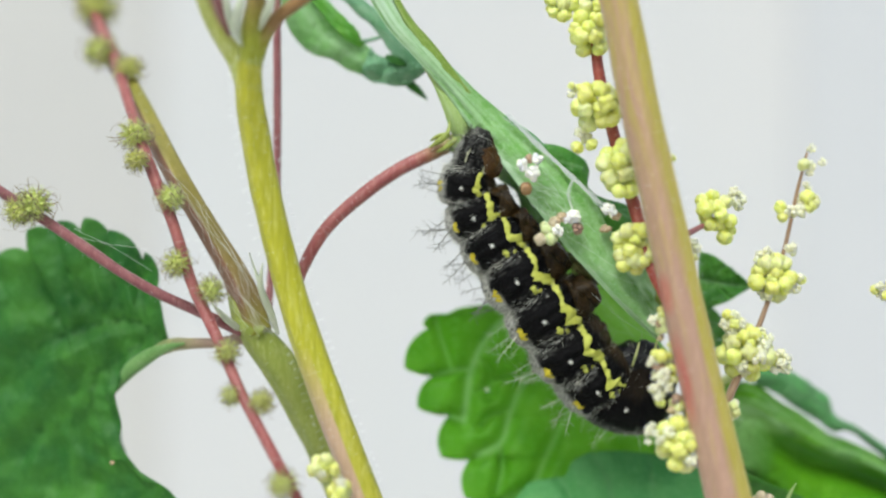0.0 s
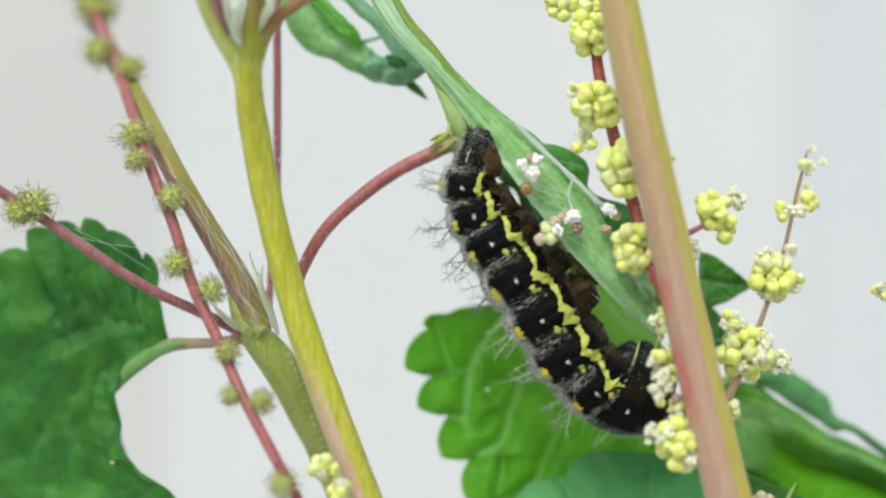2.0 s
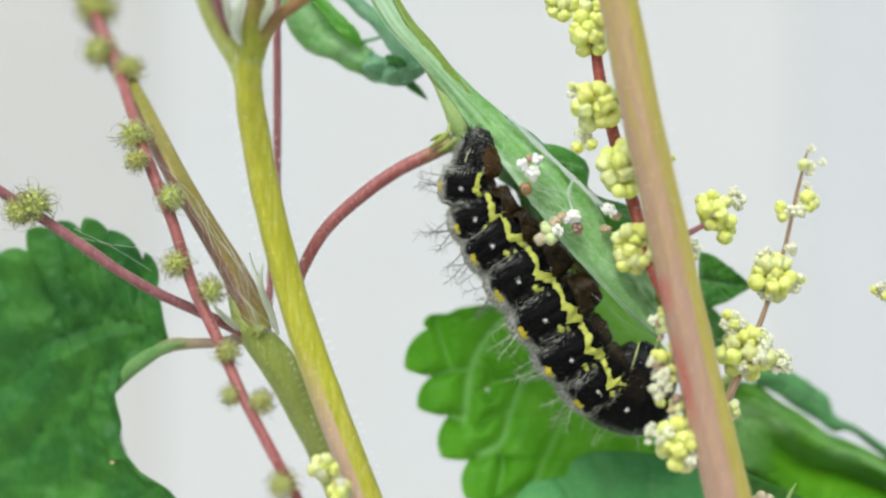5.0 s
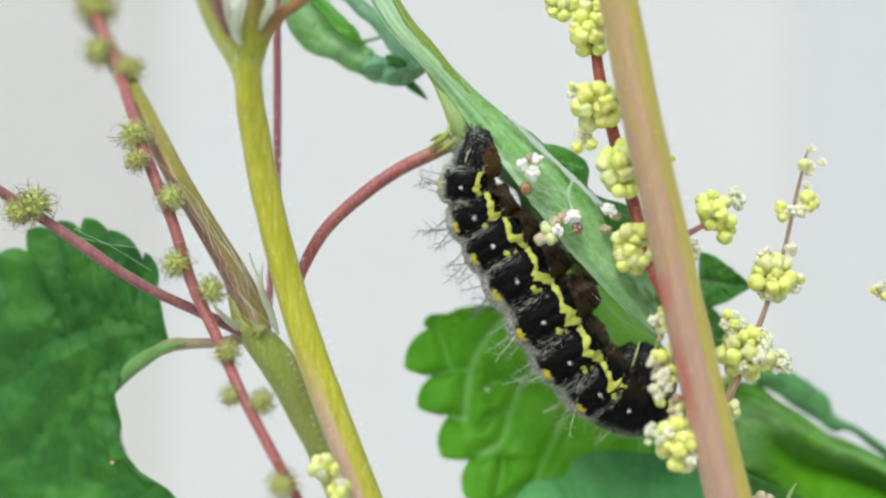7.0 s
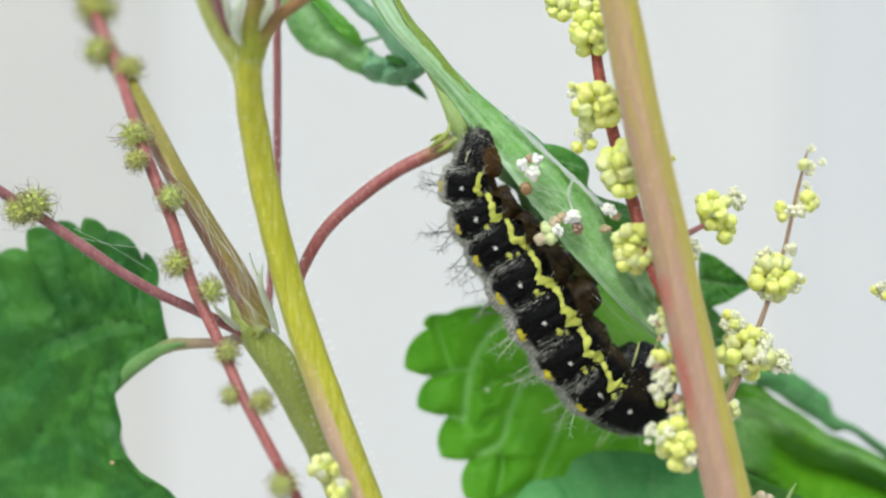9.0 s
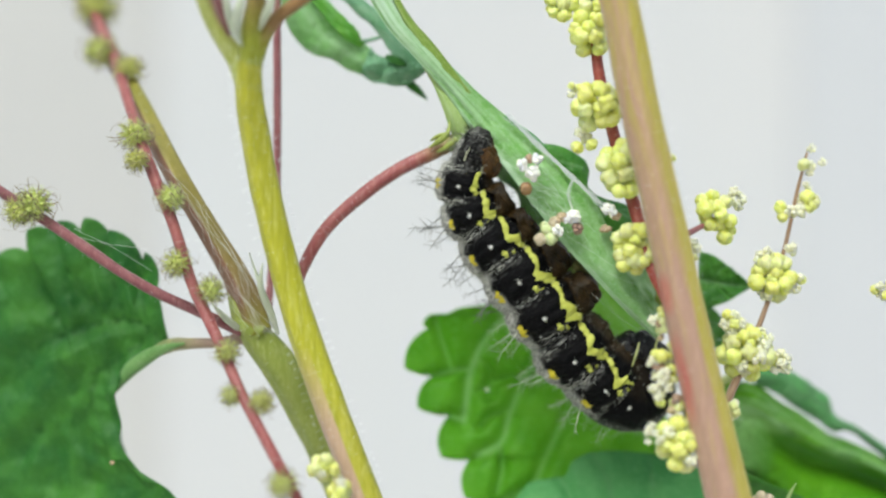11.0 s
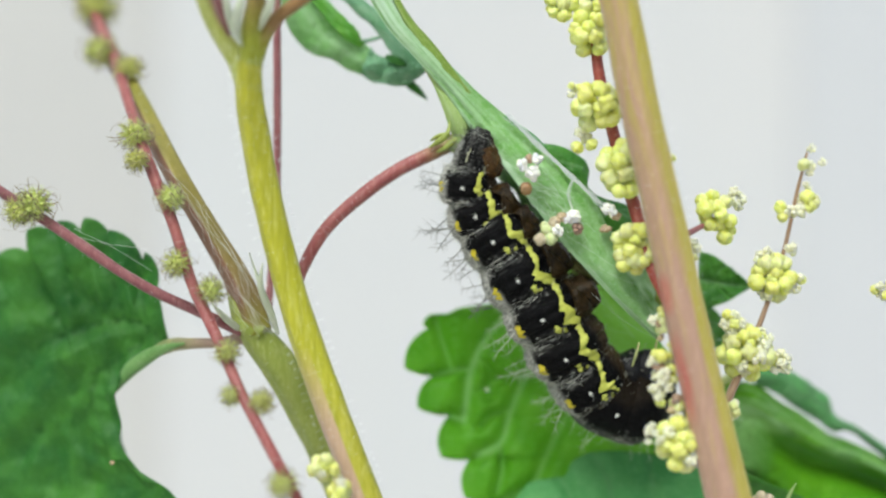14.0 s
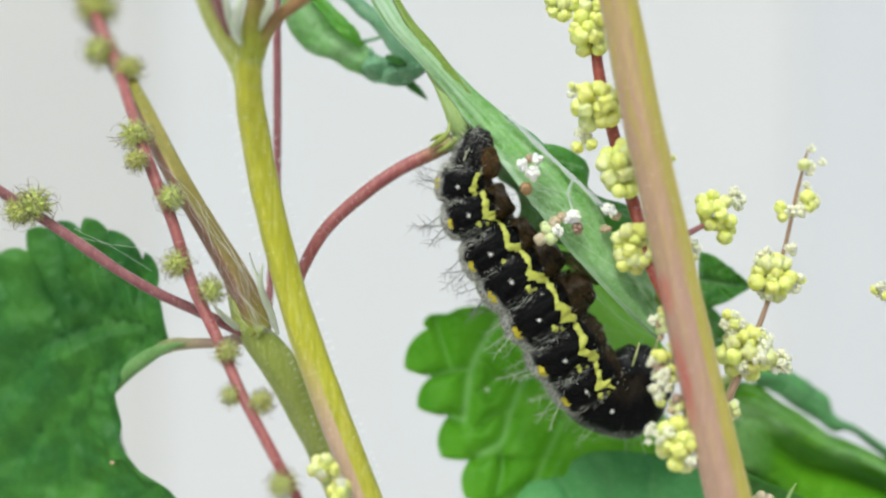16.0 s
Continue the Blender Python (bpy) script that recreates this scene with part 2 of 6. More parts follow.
def spline(points, n):
    """n points along a smooth line through a few points, evenly between each two of them by length."""
    p = [np.array(q, float).reshape(-1) for q in points]
    if len(p[0]) == 1:
        at = np.arange(len(p), dtype=float)
    else:
        at = np.cumsum([0.0] + [max(1e-6, float(np.linalg.norm(b - a))) for a, b in zip(p, p[1:])])
    slope = []
    for i in range(len(p)):
        if i in (0, len(p) - 1):
            j = 0 if i == 0 else len(p) - 2
            slope.append((p[j + 1] - p[j]) / (at[j + 1] - at[j]))
        else:
            h0, h1 = at[i] - at[i - 1], at[i + 1] - at[i]
            slope.append(((p[i] - p[i - 1]) / h0 * h1 + (p[i + 1] - p[i]) / h1 * h0) / (h0 + h1))
    out = []
    for i in range(n):
        x = i / (n - 1) * (len(p) - 1)
        k = min(int(x), len(p) - 2)
        t, h = x - k, at[k + 1] - at[k]
        out.append((2 * t ** 3 - 3 * t * t + 1) * p[k] + (t ** 3 - 2 * t * t + t) * h * slope[k]
                   + (3 * t * t - 2 * t ** 3) * p[k + 1] + (t ** 3 - t * t) * h * slope[k + 1])
    return out


def tube(bm, points, radii, sides=12, n=40, square=0.0, ridges=0.0, wobble=0.0, blush=None, seed=0, spiral=0.0, streak=None):
    """A tapered round or four-ridged rod. Angle 0 faces the viewer, +90 degrees is to the right."""
    line = [Vector(q) for q in spline(points, n)]
    width = [float(q[0]) for q in spline([[r] for r in radii], n)]
    layer = bm.verts.layers.float.get("blush") or bm.verts.layers.float.new("blush")
    red = bm.verts.layers.float.get("vein") or bm.verts.layers.float.new("vein")
    rings, side = [], None
    for i, p in enumerate(line):
        along = (line[min(i + 1, n - 1)] - line[max(i - 1, 0)]).normalized()
        if side is None:
            front = Vector((0, -1, 0)) if abs(along.y) < 0.9 else Vector((0, 0, 1))
        else:
            front = side
        front = (front - along * front.dot(along)).normalized()
        side = front
        right = along.cross(front)
        if right.x < 0 and abs(along.z) > 0.2:
            right = -right
        ring = []
        for k in range(sides):
            a = 2 * math.pi * k / sides
            r = width[i] * (1 + square * math.cos(4 * (a + spiral * i / n) + 0.6))
            if ridges:
                r *= 1 + ridges * math.cos(11 * a + 0.8 * noise.noise(Vector((p.z * 0.1, 3.0, seed))))
            if wobble:
                r *= 1 + wobble * noise.noise(Vector((p.x * 0.35 + seed, p.z * 0.35, a)))
            v = bm.verts.new(p + (front * math.cos(a) + right * math.sin(a)) * r)
            if blush:
                v[layer] = blush(math.degrees(a) if a <= math.pi else math.degrees(a) - 360, i / (n - 1))
            if streak:
                v[red] = streak(math.degrees(a) if a <= math.pi else math.degrees(a) - 360, i / (n - 1))
            ring.append(v)
        rings.append(ring)
    for a, b in zip(rings, rings[1:]):
        for k in range(sides):
            bm.faces.new((a[k], a[(k + 1) % sides], b[(k + 1) % sides], b[k]))
    bm.faces.new(rings[0][::-1])
    bm.faces.new(rings[-1])
    return line


def rod(points, radii, **options):
    bm = bmesh.new()
    tube(bm, points, radii, **options)
    bmesh.ops.recalc_face_normals(bm, faces=bm.faces[:])
    return bm


def ball(bm, centre, radius, rings=7, sides=10, lobes=0, dent=0.0, squash=1.0):
    """A small rounded body with creases between its lobes."""
    centre = Vector(centre)
    rows = []
    for i in range(1, rings):
        th = math.pi * i / rings
        row = []
        for k in range(sides):
            a = 2 * math.pi * k / sides
            r = radius * (1 - dent * abs(math.cos(lobes * a / 2)) ** 4 * math.sin(th)) if lobes else radius
            row.append(bm.verts.new(centre + Vector((r * math.sin(th) * math.cos(a), r * math.sin(th) * math.sin(a),
                                                      r * squash * math.cos(th)))))
        rows.append(row)
    top = bm.verts.new(centre + Vector((0, 0, radius * squash * (1 - dent))))
    low = bm.verts.new(centre - Vector((0, 0, radius * squash)))
    for k in range(sides):
        j = (k + 1) % sides
        bm.faces.new((top, rows[0][k], rows[0][j]))
        bm.faces.new((low, rows[-1][j], rows[-1][k]))
        for a, b in zip(rows, rows[1:]):
            bm.faces.new((a[k], b[k], b[j], a[j]))


def roughen(bm, amount, size):
    """Lumps and creases on a soft body; both in millimetres."""
    bm.normal_update()
    for v in bm.verts:
        q = v.co / size
        v.co += v.normal * (amount * (noise.noise(q) + 0.6 * noise.noise(q * 2.3)))


def hair(bm, root, way, length, width, bend=0.0, side=None, n=4, hook=0.0):
    """A thin three-sided tapering hair."""
    root, way = Vector(root), Vector(way).normalized()
    side = (Vector(side) if side is not None else way.orthogonal()).normalized()
    last = None
    for i in range(n):
        t = i / (n - 1)
        p = root + way * (length * t) + side * (bend * length * t * t)
        if hook:
            p = root + (way * math.sin(hook * t) + side * (1 - math.cos(hook * t))) * (length / hook)
        r = width * (1 - (0.3 if hook else 0.8) * t)
        u = way.orthogonal().normalized()
        w = way.cross(u)
        ring = [bm.verts.new(p + (u * math.cos(q) + w * math.sin(q)) * r) for q in (0, 2.094, 4.189)]
        if last:
            for k in range(3):
                bm.faces.new((last[k], last[(k + 1) % 3], ring[(k + 1) % 3], ring[k]))
        last = ring
    bm.faces.new(last)


def leaf_form(base, tip, facing, half, teeth=9, tooth=0.1, peak=0.18, heart=0.25, open_base=0.6, veins=7, fold=0.15, open_other=None,
              arch=0.0, curl=0.0, quilt=0.02, seed=0, lopsided=1.0, rows=190, cols=34, other_power=1.0, drop=1.0, sweep_other=None, sweep=0.55, spread=1.0):
    """A toothed, quilted nettle leaf from its base to its tip. Returns the mesh and a function that gives points on it."""
    base, tip = Vector(base), Vector(tip)
    ya = tip - base
    length = ya.length
    ya.normalize()
    za = Vector(facing)
    za = (za - ya * za.dot(ya)).normalized()
    xa = ya.cross(za)

    def spot(s, u):
        a = abs(u)
        wide = open_other if open_other is not None and u < 0 else open_base
        w = wide + (1 - wide) * math.sin(math.pi / 2 * min(1, s / peak)) ** (other_power if u < 0 else 1.0) if s < peak else \
            max(0.0, math.cos(math.pi / 2 * (s - peak) / (1 - peak))) ** spread
        w *= half * (lopsided if u > 0 else 1.0)
        forward = -heart + (heart + (sweep if sweep_other is None or u > 0 else sweep_other)) * min(1.0, s / 0.45)
        f = (teeth * (s + 0.02 * math.sin(9 * s + seed)) + (0.35 if u > 0 else 0.0)) % 1.0
        scallop = math.sin(math.pi * f ** 1.1) ** 0.5 if 0 < f < 1 else 0.0
        edge = max(0.0, (a - 0.72) / 0.28)
        near = edge * edge * tooth * half * (scallop - 0.75) * min(1.0, 0.35 + (1 - s) * 1.2)
        x = a * w + near
        start = -heart * (a ** drop if u > 0 else a)
        y = length * s + w * start + a * w * (forward + heart) * (0.75 + 0.25 * a) + near * 0.15
        q = (teeth * (s + 0.02 * math.sin(9 * s + seed)) + (0.85 if u > 0 else 0.5)) % 1.0 if veins == teeth else (s * veins + 0.28 * a) % 1.0
        ribs = abs(math.sin(math.pi * q)) ** 0.6 * min(1.0, 4 * a)
        near_cell, next_cell = noise.voronoi(Vector((x / half * 5.5 * (1 if u > 0 else -1), y / half * 5.5, seed)))[0][:2]
        net = math.exp(-((next_cell - near_cell) / 0.11) ** 2)
        z = quilt * half * (ribs - 0.7) * (1 - edge * 0.5)
        z -= quilt * half * 0.35 * net * (1 - edge)
        z += quilt * half * 0.5 * edge * scallop
        z += fold * a * w - curl * a * a * w * w / half
        z -= arch * length * (s * s)
        z += 0.03 * half * noise.noise(Vector((x / half * 2.2 * (1 if u > 0 else -1), y / half * 2.2, seed)))
        groove = max(math.exp(-(min(q, 1 - q) / 0.06) ** 2) * min(1.0, 6 * a) * (1 - 0.7 * a), math.exp(-(a / 0.035) ** 2))
        groove = max(groove, 0.22 * net * (1 - edge))
        return base + xa * (x if u > 0 else -x) + ya * y + za * z, groove

    bm = bmesh.new()
    layer = bm.verts.layers.float.new("vein")
    us = [math.sin(math.pi / 2 * k / cols) * 0.35 + 0.65 * k / cols for k in range(cols + 1)]
    us = [-u for u in us[:0:-1]] + us
    grid = []
    for i in range(rows):
        row = []
        for u in us:
            p, g = spot(i / (rows - 1) * 0.995, u)
            v = bm.verts.new(p)
            v[layer] = g
            row.append(v)
        grid.append(row)
    for a, b in zip(grid, grid[1:]):
        for k in range(len(us) - 1):
            bm.faces.new((a[k], a[k + 1], b[k + 1], b[k]))
    return bm, (lambda s, u: spot(s, u)[0] + za * 0.0), za


def leaf(parent, base, tip, facing, half, material, thick=0.16, rib=None, rib_width=0.3, label="", name="leaf", **options):
    bm, spot, za = leaf_form(base, tip, facing, half, **options)
    blade = part(name, bm, material, parent, label)
    solid = blade.modifiers.new("thickness", "SOLIDIFY")
    solid.thickness, solid.offset = thick * MM, 0.0
    if rib:
        part("midrib", rod([spot(s, 0.0) - za * 0.1 for s in (0.0, 0.2, 0.45, 0.7, 0.95)],
                           [rib_width, rib_width * 0.8, rib_width * 0.6, rib_width * 0.4, rib_width * 0.15], sides=8, n=24), rib, blade)
        count = options.get("veins", 7)
        for k in range(1, count):
            for sign in (-1, 1):
                bm = rod([spot(max(0.0, (k - 0.28 * a) / count), sign * a) - za * 0.08 for a in (0.0, 0.3, 0.6, 0.85)],
                         [rib_width * 0.45, rib_width * 0.38, rib_width * 0.28, rib_width * 0.1], sides=6, n=12)
                part("side_vein", bm, rib, blade)
    return blade


def run(points, n):
    """n points along a smooth edge."""
    return [Vector(q) for q in spline(points, n)]


def toothed(start, teeth, plump=0.2, n=16, facing=(0, -1, 0)):
    """A toothed leaf edge: from notch to tip on a full curve, then back to the next notch."""
    out, here = [], Vector(start)
    for tip, notch in teeth:
        tip, notch = Vector(tip), Vector(notch)
        for a, b, full, steps in ((here, tip, plump, n), (tip, notch, plump * 0.45, n // 2)):
            way = b - a
            bend = (a + b) / 2 + way.cross(Vector(facing)) * (full * 2)
            for i in range(steps):
                t = i / steps
                out.append(a * (1 - t) ** 2 + bend * (2 * t * (1 - t)) + b * t * t)
        here = notch
    return out


def blade(parent, name, one, other, material, label="", cols=44, facing=(0, -1, 0.1), bow=0.0, profile=None, veins=(), groove=0.2,
          wide=0.35, dotted=0.0, streak=None, ripple=0.12, grain=1.6, seed=0, thick=0.16):
    """A stretch of leaf between two edges. veins: (points, width, strength); the blade swells between them."""
    za = Vector(facing).normalized()
    other = run(other, len(one)) if len(other) != len(one) else other
    rows = len(one)
    flat = np.array([[tuple(a.lerp(b, k / cols)) for k in range(cols + 1)] for a, b in zip(one, other)]).reshape(-1, 3)
    far, tint = np.full(len(flat), 9.0), np.zeros(len(flat))
    for points, width, strength in veins:
        line = np.array([tuple(q) for q in run(points, 70)])
        d = np.min(np.linalg.norm(flat[:, None, ::2] - line[None, :, ::2], axis=2), axis=1)
        far = np.minimum(far, d / width)
        tint = np.maximum(tint, strength * np.exp(-(d / width) ** 2))
    bm = bmesh.new()
    layer = bm.verts.layers.float.new("vein")
    grid = []
    for i in range(rows):
        row = []
        for k in range(cols + 1):
            j, t, u = i * (cols + 1) + k, i / (rows - 1), k / cols
            p = Vector(flat[j])
            lift = bow * math.sin(math.pi * u) + ripple * noise.noise(p / grain + Vector((seed, 0, 0))) + ripple * 0.4 * noise.noise(p / grain * 2.7)
            if profile:
                lift += profile(t, u)
            if veins:
                lift -= groove * math.exp(-(far[j] * wide) ** 2)
            v = bm.verts.new(p + za * lift)
            v[layer] = float(tint[j]) * (1 - dotted + dotted * max(0.0, min(1.0, 0.5 + 2.2 * noise.noise(p * 1.7))))
            if streak:
                v[layer] = max(0.0, min(1.0, v[layer] + streak(t, u)))
            row.append(v)
        grid.append(row)
    for a, b in zip(grid, grid[1:]):
        for k in range(cols):
            bm.faces.new((a[k], a[k + 1], b[k + 1], b[k]))
    bmesh.ops.recalc_face_normals(bm, faces=bm.faces[:])
    ob = part(name, bm, material, parent, label)
    solid = ob.modifiers.new("thickness", "SOLIDIFY")
    solid.thickness, solid.offset = thick * MM, 0.0
    return ob


# ---- the setting: a white plastered wall behind the plants, pale ground below ----


def slab(name, low, high, material, kind="structure", label="", category=""):
    bm = bmesh.new()
    bmesh.ops.create_cube(bm, size=1.0)
    low, high = Vector(low), Vector(high)
    for v in bm.verts:
        v.co = Vector([(a + b) / 2 + c * (b - a) for a, b, c in zip(low, high, v.co)])
    bmesh.ops.bevel(bm, geom=bm.edges[:], offset=1.0, segments=2, affect="EDGES")
    ob = new(name, mesh_of(name, bm, material, Vector((0, 0, 0)), smooth=False))
    return tagged(ob, label, category, "", kind)


slab("ground", (-60000, -60000, -80), (60000, 60000, 0), PAVING, label="pale concrete ground below the nettles", category="ground")
# the wall's darker, warmer tone towards the left, coloured in as its own slab
slab("wall_side", (-4000, 601, -20), (-148, 850, 3000), WARM_PLASTER, label="warm grey plastered wall stretch", category="wall")
slab("wall_back", (-150, 600, -20), (188, 850, 3000), PLASTER, label="white plastered wall behind the nettles", category="wall")
slab("wall_pier", (186, 588, -20), (4000, 850, 3000), GREY_PLASTER, label="pale grey plastered wall pier", category="wall")

# ---- nettles ----


def bud_mesh(name, material, lobes=4, dent=0.2, squash=0.85):
    bm = bmesh.new()
    ball(bm, (0, 0, 0), 1.0, rings=9, sides=20, lobes=lobes, dent=dent, squash=squash)
    return mesh_of(name, bm, material, Vector((0, 0, 0)))


def anther_mesh(name, material, seed):
    """A burst bud: a knot of small round anthers."""
    rnd = random.Random(seed)
    bm = bmesh.new()
    for k in range(8):
        z = 1 - 2 * (k + 0.5) / 8
        way = Vector((math.sqrt(1 - z * z) * math.cos(2.4 * k), math.sqrt(1 - z * z) * math.sin(2.4 * k), z)) + Vector((rnd.uniform(-0.3, 0.3), rnd.uniform(-0.3, 0.3), rnd.uniform(-0.3, 0.3)))
        ball(bm, way * 0.55, rnd.uniform(0.42, 0.62), rings=7, sides=10, lobes=2, dent=0.22, squash=rnd.uniform(0.75, 1.1))
    return mesh_of(name, bm, material, Vector((0, 0, 0)))


BUDS = [bud_mesh("bud", CREAM_BUD, dent=0.3), bud_mesh("bud", BUD, dent=0.28), bud_mesh("bud", BUD, dent=0.38, squash=0.8), bud_mesh("bud", BUD, lobes=5, dent=0.2, squash=0.95)]
ANTHERS = [anther_mesh("open_flower", OPEN_BUD, s) for s in (1, 2)]
AMBER, PINK, FADED = bud_mesh("dry_bud", AMBER_BUD, dent=0.1, squash=1.2), bud_mesh("dry_bud", PINK_BUD, dent=0.15), bud_mesh("faded_bud", FADED_BUD, dent=0.15)
WHITE_ANTHERS = [anther_mesh("open_flower", WHITE_FLOWER, s) for s in (3, 4)]
WITHERED = [anther_mesh("withered_flower", DRY_BUD, s) for s in (5, 6)]


def flower_cluster(stalk, centre, reach, count, size, seed, open_share=0.1, dry_share=0.0):
    """Round buds crowded about a point of the stalk."""
    rnd = random.Random(seed)
    centre = Vector(centre)
    placed = []
    tries = 0
    while len(placed) < count and tries < 900:
        tries += 1
        way = Vector((rnd.gauss(0, 1), rnd.gauss(0, 0.8) - 0.35, rnd.gauss(0, 1))).normalized()
        spot = centre + Vector([w * r for w, r in zip(way, reach)]) * (rnd.uniform(0.75, 1.0) if rnd.random() < 0.75 else rnd.uniform(0.1, 0.6))
        big = size * rnd.uniform(0.8, 1.15)
        if any((spot - q).length < (big + b) * 0.55 for q, b in placed):
            continue
        placed.append((spot, big))
        kind = rnd.random()
        turn = (spot - centre).to_track_quat("Z", "Y").to_euler()
        turn.rotate_axis("Z", rnd.uniform(0, 3))
        if kind < open_share:
            piece("open_flower", rnd.choice(ANTHERS), stalk, spot, turn, big * 0.95, "cream-white opened flower")
        elif kind < open_share + dry_share:
            piece("withered_flower", rnd.choice(WITHERED), stalk, spot, turn, big * 0.8, "brownish withered flower")
        else:
            piece("bud", rnd.choice(BUDS), stalk, spot, turn, big)


def burr_mesh(seed):
    """A ball of small green nutlets."""
    rnd = random.Random(seed)
    bm = bmesh.new()
    ball(bm, (0, 0, 0), 0.58, rings=6, sides=9)
    for k in range(40):
        z = 1 - 2 * (k + 0.5) / 40
        a = k * 2.39996
        way = Vector((math.sqrt(1 - z * z) * math.cos(a), math.sqrt(1 - z * z) * math.sin(a), z))
        ball(bm, way * rnd.uniform(0.5, 0.72), rnd.uniform(0.1, 0.18), rings=4, sides=6)
        for j in range(11):
            tilt = Vector((rnd.uniform(-0.7, 0.7), rnd.uniform(-0.7, 0.7), rnd.uniform(-0.7, 0.7)))
            hair(bm, way * 0.7, way + tilt, rnd.uniform(0.3, 0.6), 0.026, rnd.uniform(-0.4, 0.4), n=3)
    return mesh_of("burr", bm, BURR, Vector((0, 0, 0)))


def style_mesh(seed):
    """Hooked hairs that stand off a burr."""
    rnd = random.Random(seed)
    bm = bmesh.new()
    for k in range(48):
        z = 1 - 2 * (k + 0.5) / 48
        a = k * 2.39996 + rnd.uniform(-0.2, 0.2)
        way = Vector((math.sqrt(1 - z * z) * math.cos(a), math.sqrt(1 - z * z) * math.sin(a), z))
        side = way.orthogonal()
        side.rotate(Matrix.Rotation(rnd.uniform(0, 6.28), 3, way))
        hair(bm, way * 0.72, way + side * -0.2, rnd.uniform(1.0, 1.55), 0.03, 0.0, side, n=10, hook=rnd.uniform(1.7, 3.2))
    return mesh_of("style_hairs", bm, STYLE, Vector((0, 0, 0)))


BURRS = [burr_mesh(s) for s in (1, 2)]
STYLES = [style_mesh(s) for s in (3, 4)]


def burr(stalk, spot, radius, seed):
    rnd = random.Random(seed)
    turn = Euler((rnd.uniform(0, 6), rnd.uniform(0, 6), rnd.uniform(0, 6)))
    piece("burr", BURRS[seed % 2], stalk, spot, turn, (radius, radius, radius * rnd.uniform(0.85, 1.1)), "green hairy seed burr")
    piece("style_hairs", STYLES[seed % 2], stalk, spot, turn, radius, "thin brown hooked hairs")


def fuzz(parent, points, radii, count, seed, length=0.5, material=None):
    """Short pale hairs standing on a stem."""
    rnd = random.Random(seed)
    line = spline(points, 60)
    width = spline([[r] for r in radii], 60)
    bm = bmesh.new()
    for k in range(count):
        i = rnd.randrange(1, 58)
        along = (Vector(line[i + 1]) - Vector(line[i - 1])).normalized()
        way = along.orthogonal()
        way.rotate(Matrix.Rotation(rnd.uniform(0, 6.28), 3, along))
        hair(bm, Vector(line[i]) + way * float(width[i][0]) * 0.97, way + along * rnd.uniform(-0.6, 0.6),
             length * rnd.uniform(0.4, 1.2), 0.018, rnd.uniform(-0.3, 0.3), n=3)
    ob = part("stem_hairs", bm, material or SILK, parent, "short pale stem hairs")
    return tagged(ob, kind="stuff")


def strip(points, widths, facing, roll=0.35, n=80, cols=34, ripple=0.12, seed=0, ragged=0.0, streak=1.0):
    """A rolled ribbon of leaf with a curved cross-section."""
    line = [Vector(q) for q in spline(points, n)]
    width = [float(q[0]) for q in spline([[w] for w in widths], n)]
    bm = bmesh.new()
    layer = bm.verts.layers.float.new("vein")
    rows = []
    for i, p in enumerate(line):
        along = (line[min(i + 1, n - 1)] - line[max(i - 1, 0)]).normalized()
        za = Vector(facing)
        za = (za - along * za.dot(along)).normalized()
        xa = along.cross(za)
        row = []
        for k in range(cols + 1):
            u = 2 * k / cols - 1
            w = width[i] / 2 * (1 + ragged * noise.noise(Vector((i * 0.13, 5 * (1 if u > 0 else -1), seed))) * abs(u))
            z = (1 - u * u) * roll * w + ripple * noise.noise(Vector((p.x * 0.5, u * 1.5, seed))) \
                + ripple * 0.4 * noise.noise(Vector((p.x * 1.8 + 7, u * 5, seed)))
            v = bm.verts.new(p + xa * (u * w) + za * z)
            v[layer] = streak * (max(0.0, noise.noise(Vector((i * 0.04, u * 4.0, seed + 3.0)))) * 1.0 + max(0.0, noise.noise(Vector((i * 0.07, u * 11.0, seed + 9.0)))) * 0.6) \
                + (1 - streak) * max(0.0, noise.noise(p * 0.6 + xa * (u * 2.0)))
            row.append(v)
        rows.append(row)
    for a, b in zip(rows, rows[1:]):
        for k in range(cols):
            bm.faces.new((a[k], a[k + 1], b[k + 1], b[k]))
    return bm


def ribbon(parent, name, material, label, *spec, **options):
    ob = part(name, strip(*spec, **options), material, parent, label)
    solid = ob.modifiers.new("thickness", "SOLIDIFY")
    solid.thickness, solid.offset = 0.18 * MM, 0.0
    return ob


# -- the yellow-green stem in front, forked at its top --
PTS, RAD = [(-15.77, -8.40, 366.51), (-16.01, -8.00, 365.36), (-16.13, -7.20, 363.21), (-15.75, -5.80, 359.09), (-14.43, -4.60, 351.97), (-11.75, -4.00, 342.31), (-10.01, -4.00, 337.48), (-8.17, -4.00, 332.65), (-6.57, -4.00, 328.54), (-1.17, -3.00, 312.99), (6.0, 0.0, 150.0), (12.0, 10.0, -10.0)], \
    [0.5, 1.0, 1.15, 1.22, 1.24, 1.33, 1.34, 1.36, 1.4, 1.7, 2.1, 2.6]
front_nettle = thing("nettle_plant", (12.0, 10.0, 0.0), "yellow-green nettle stem forking into petioles near its top", "plant", "nettles")
front_stem = part("stem", rod(PTS, RAD, sides=44, n=170, square=0.05, ridges=0.012, wobble=0.05,
                              blush=lambda a, t: max(0.0, min(1.0, (t - 0.45) * 7)) * (0.9 if -100 < a < 15 else 0.1)),
                  YELLOW_STEM, front_nettle)
fuzz(front_nettle, PTS[:9], RAD[:9], 900, 11, 0.38)
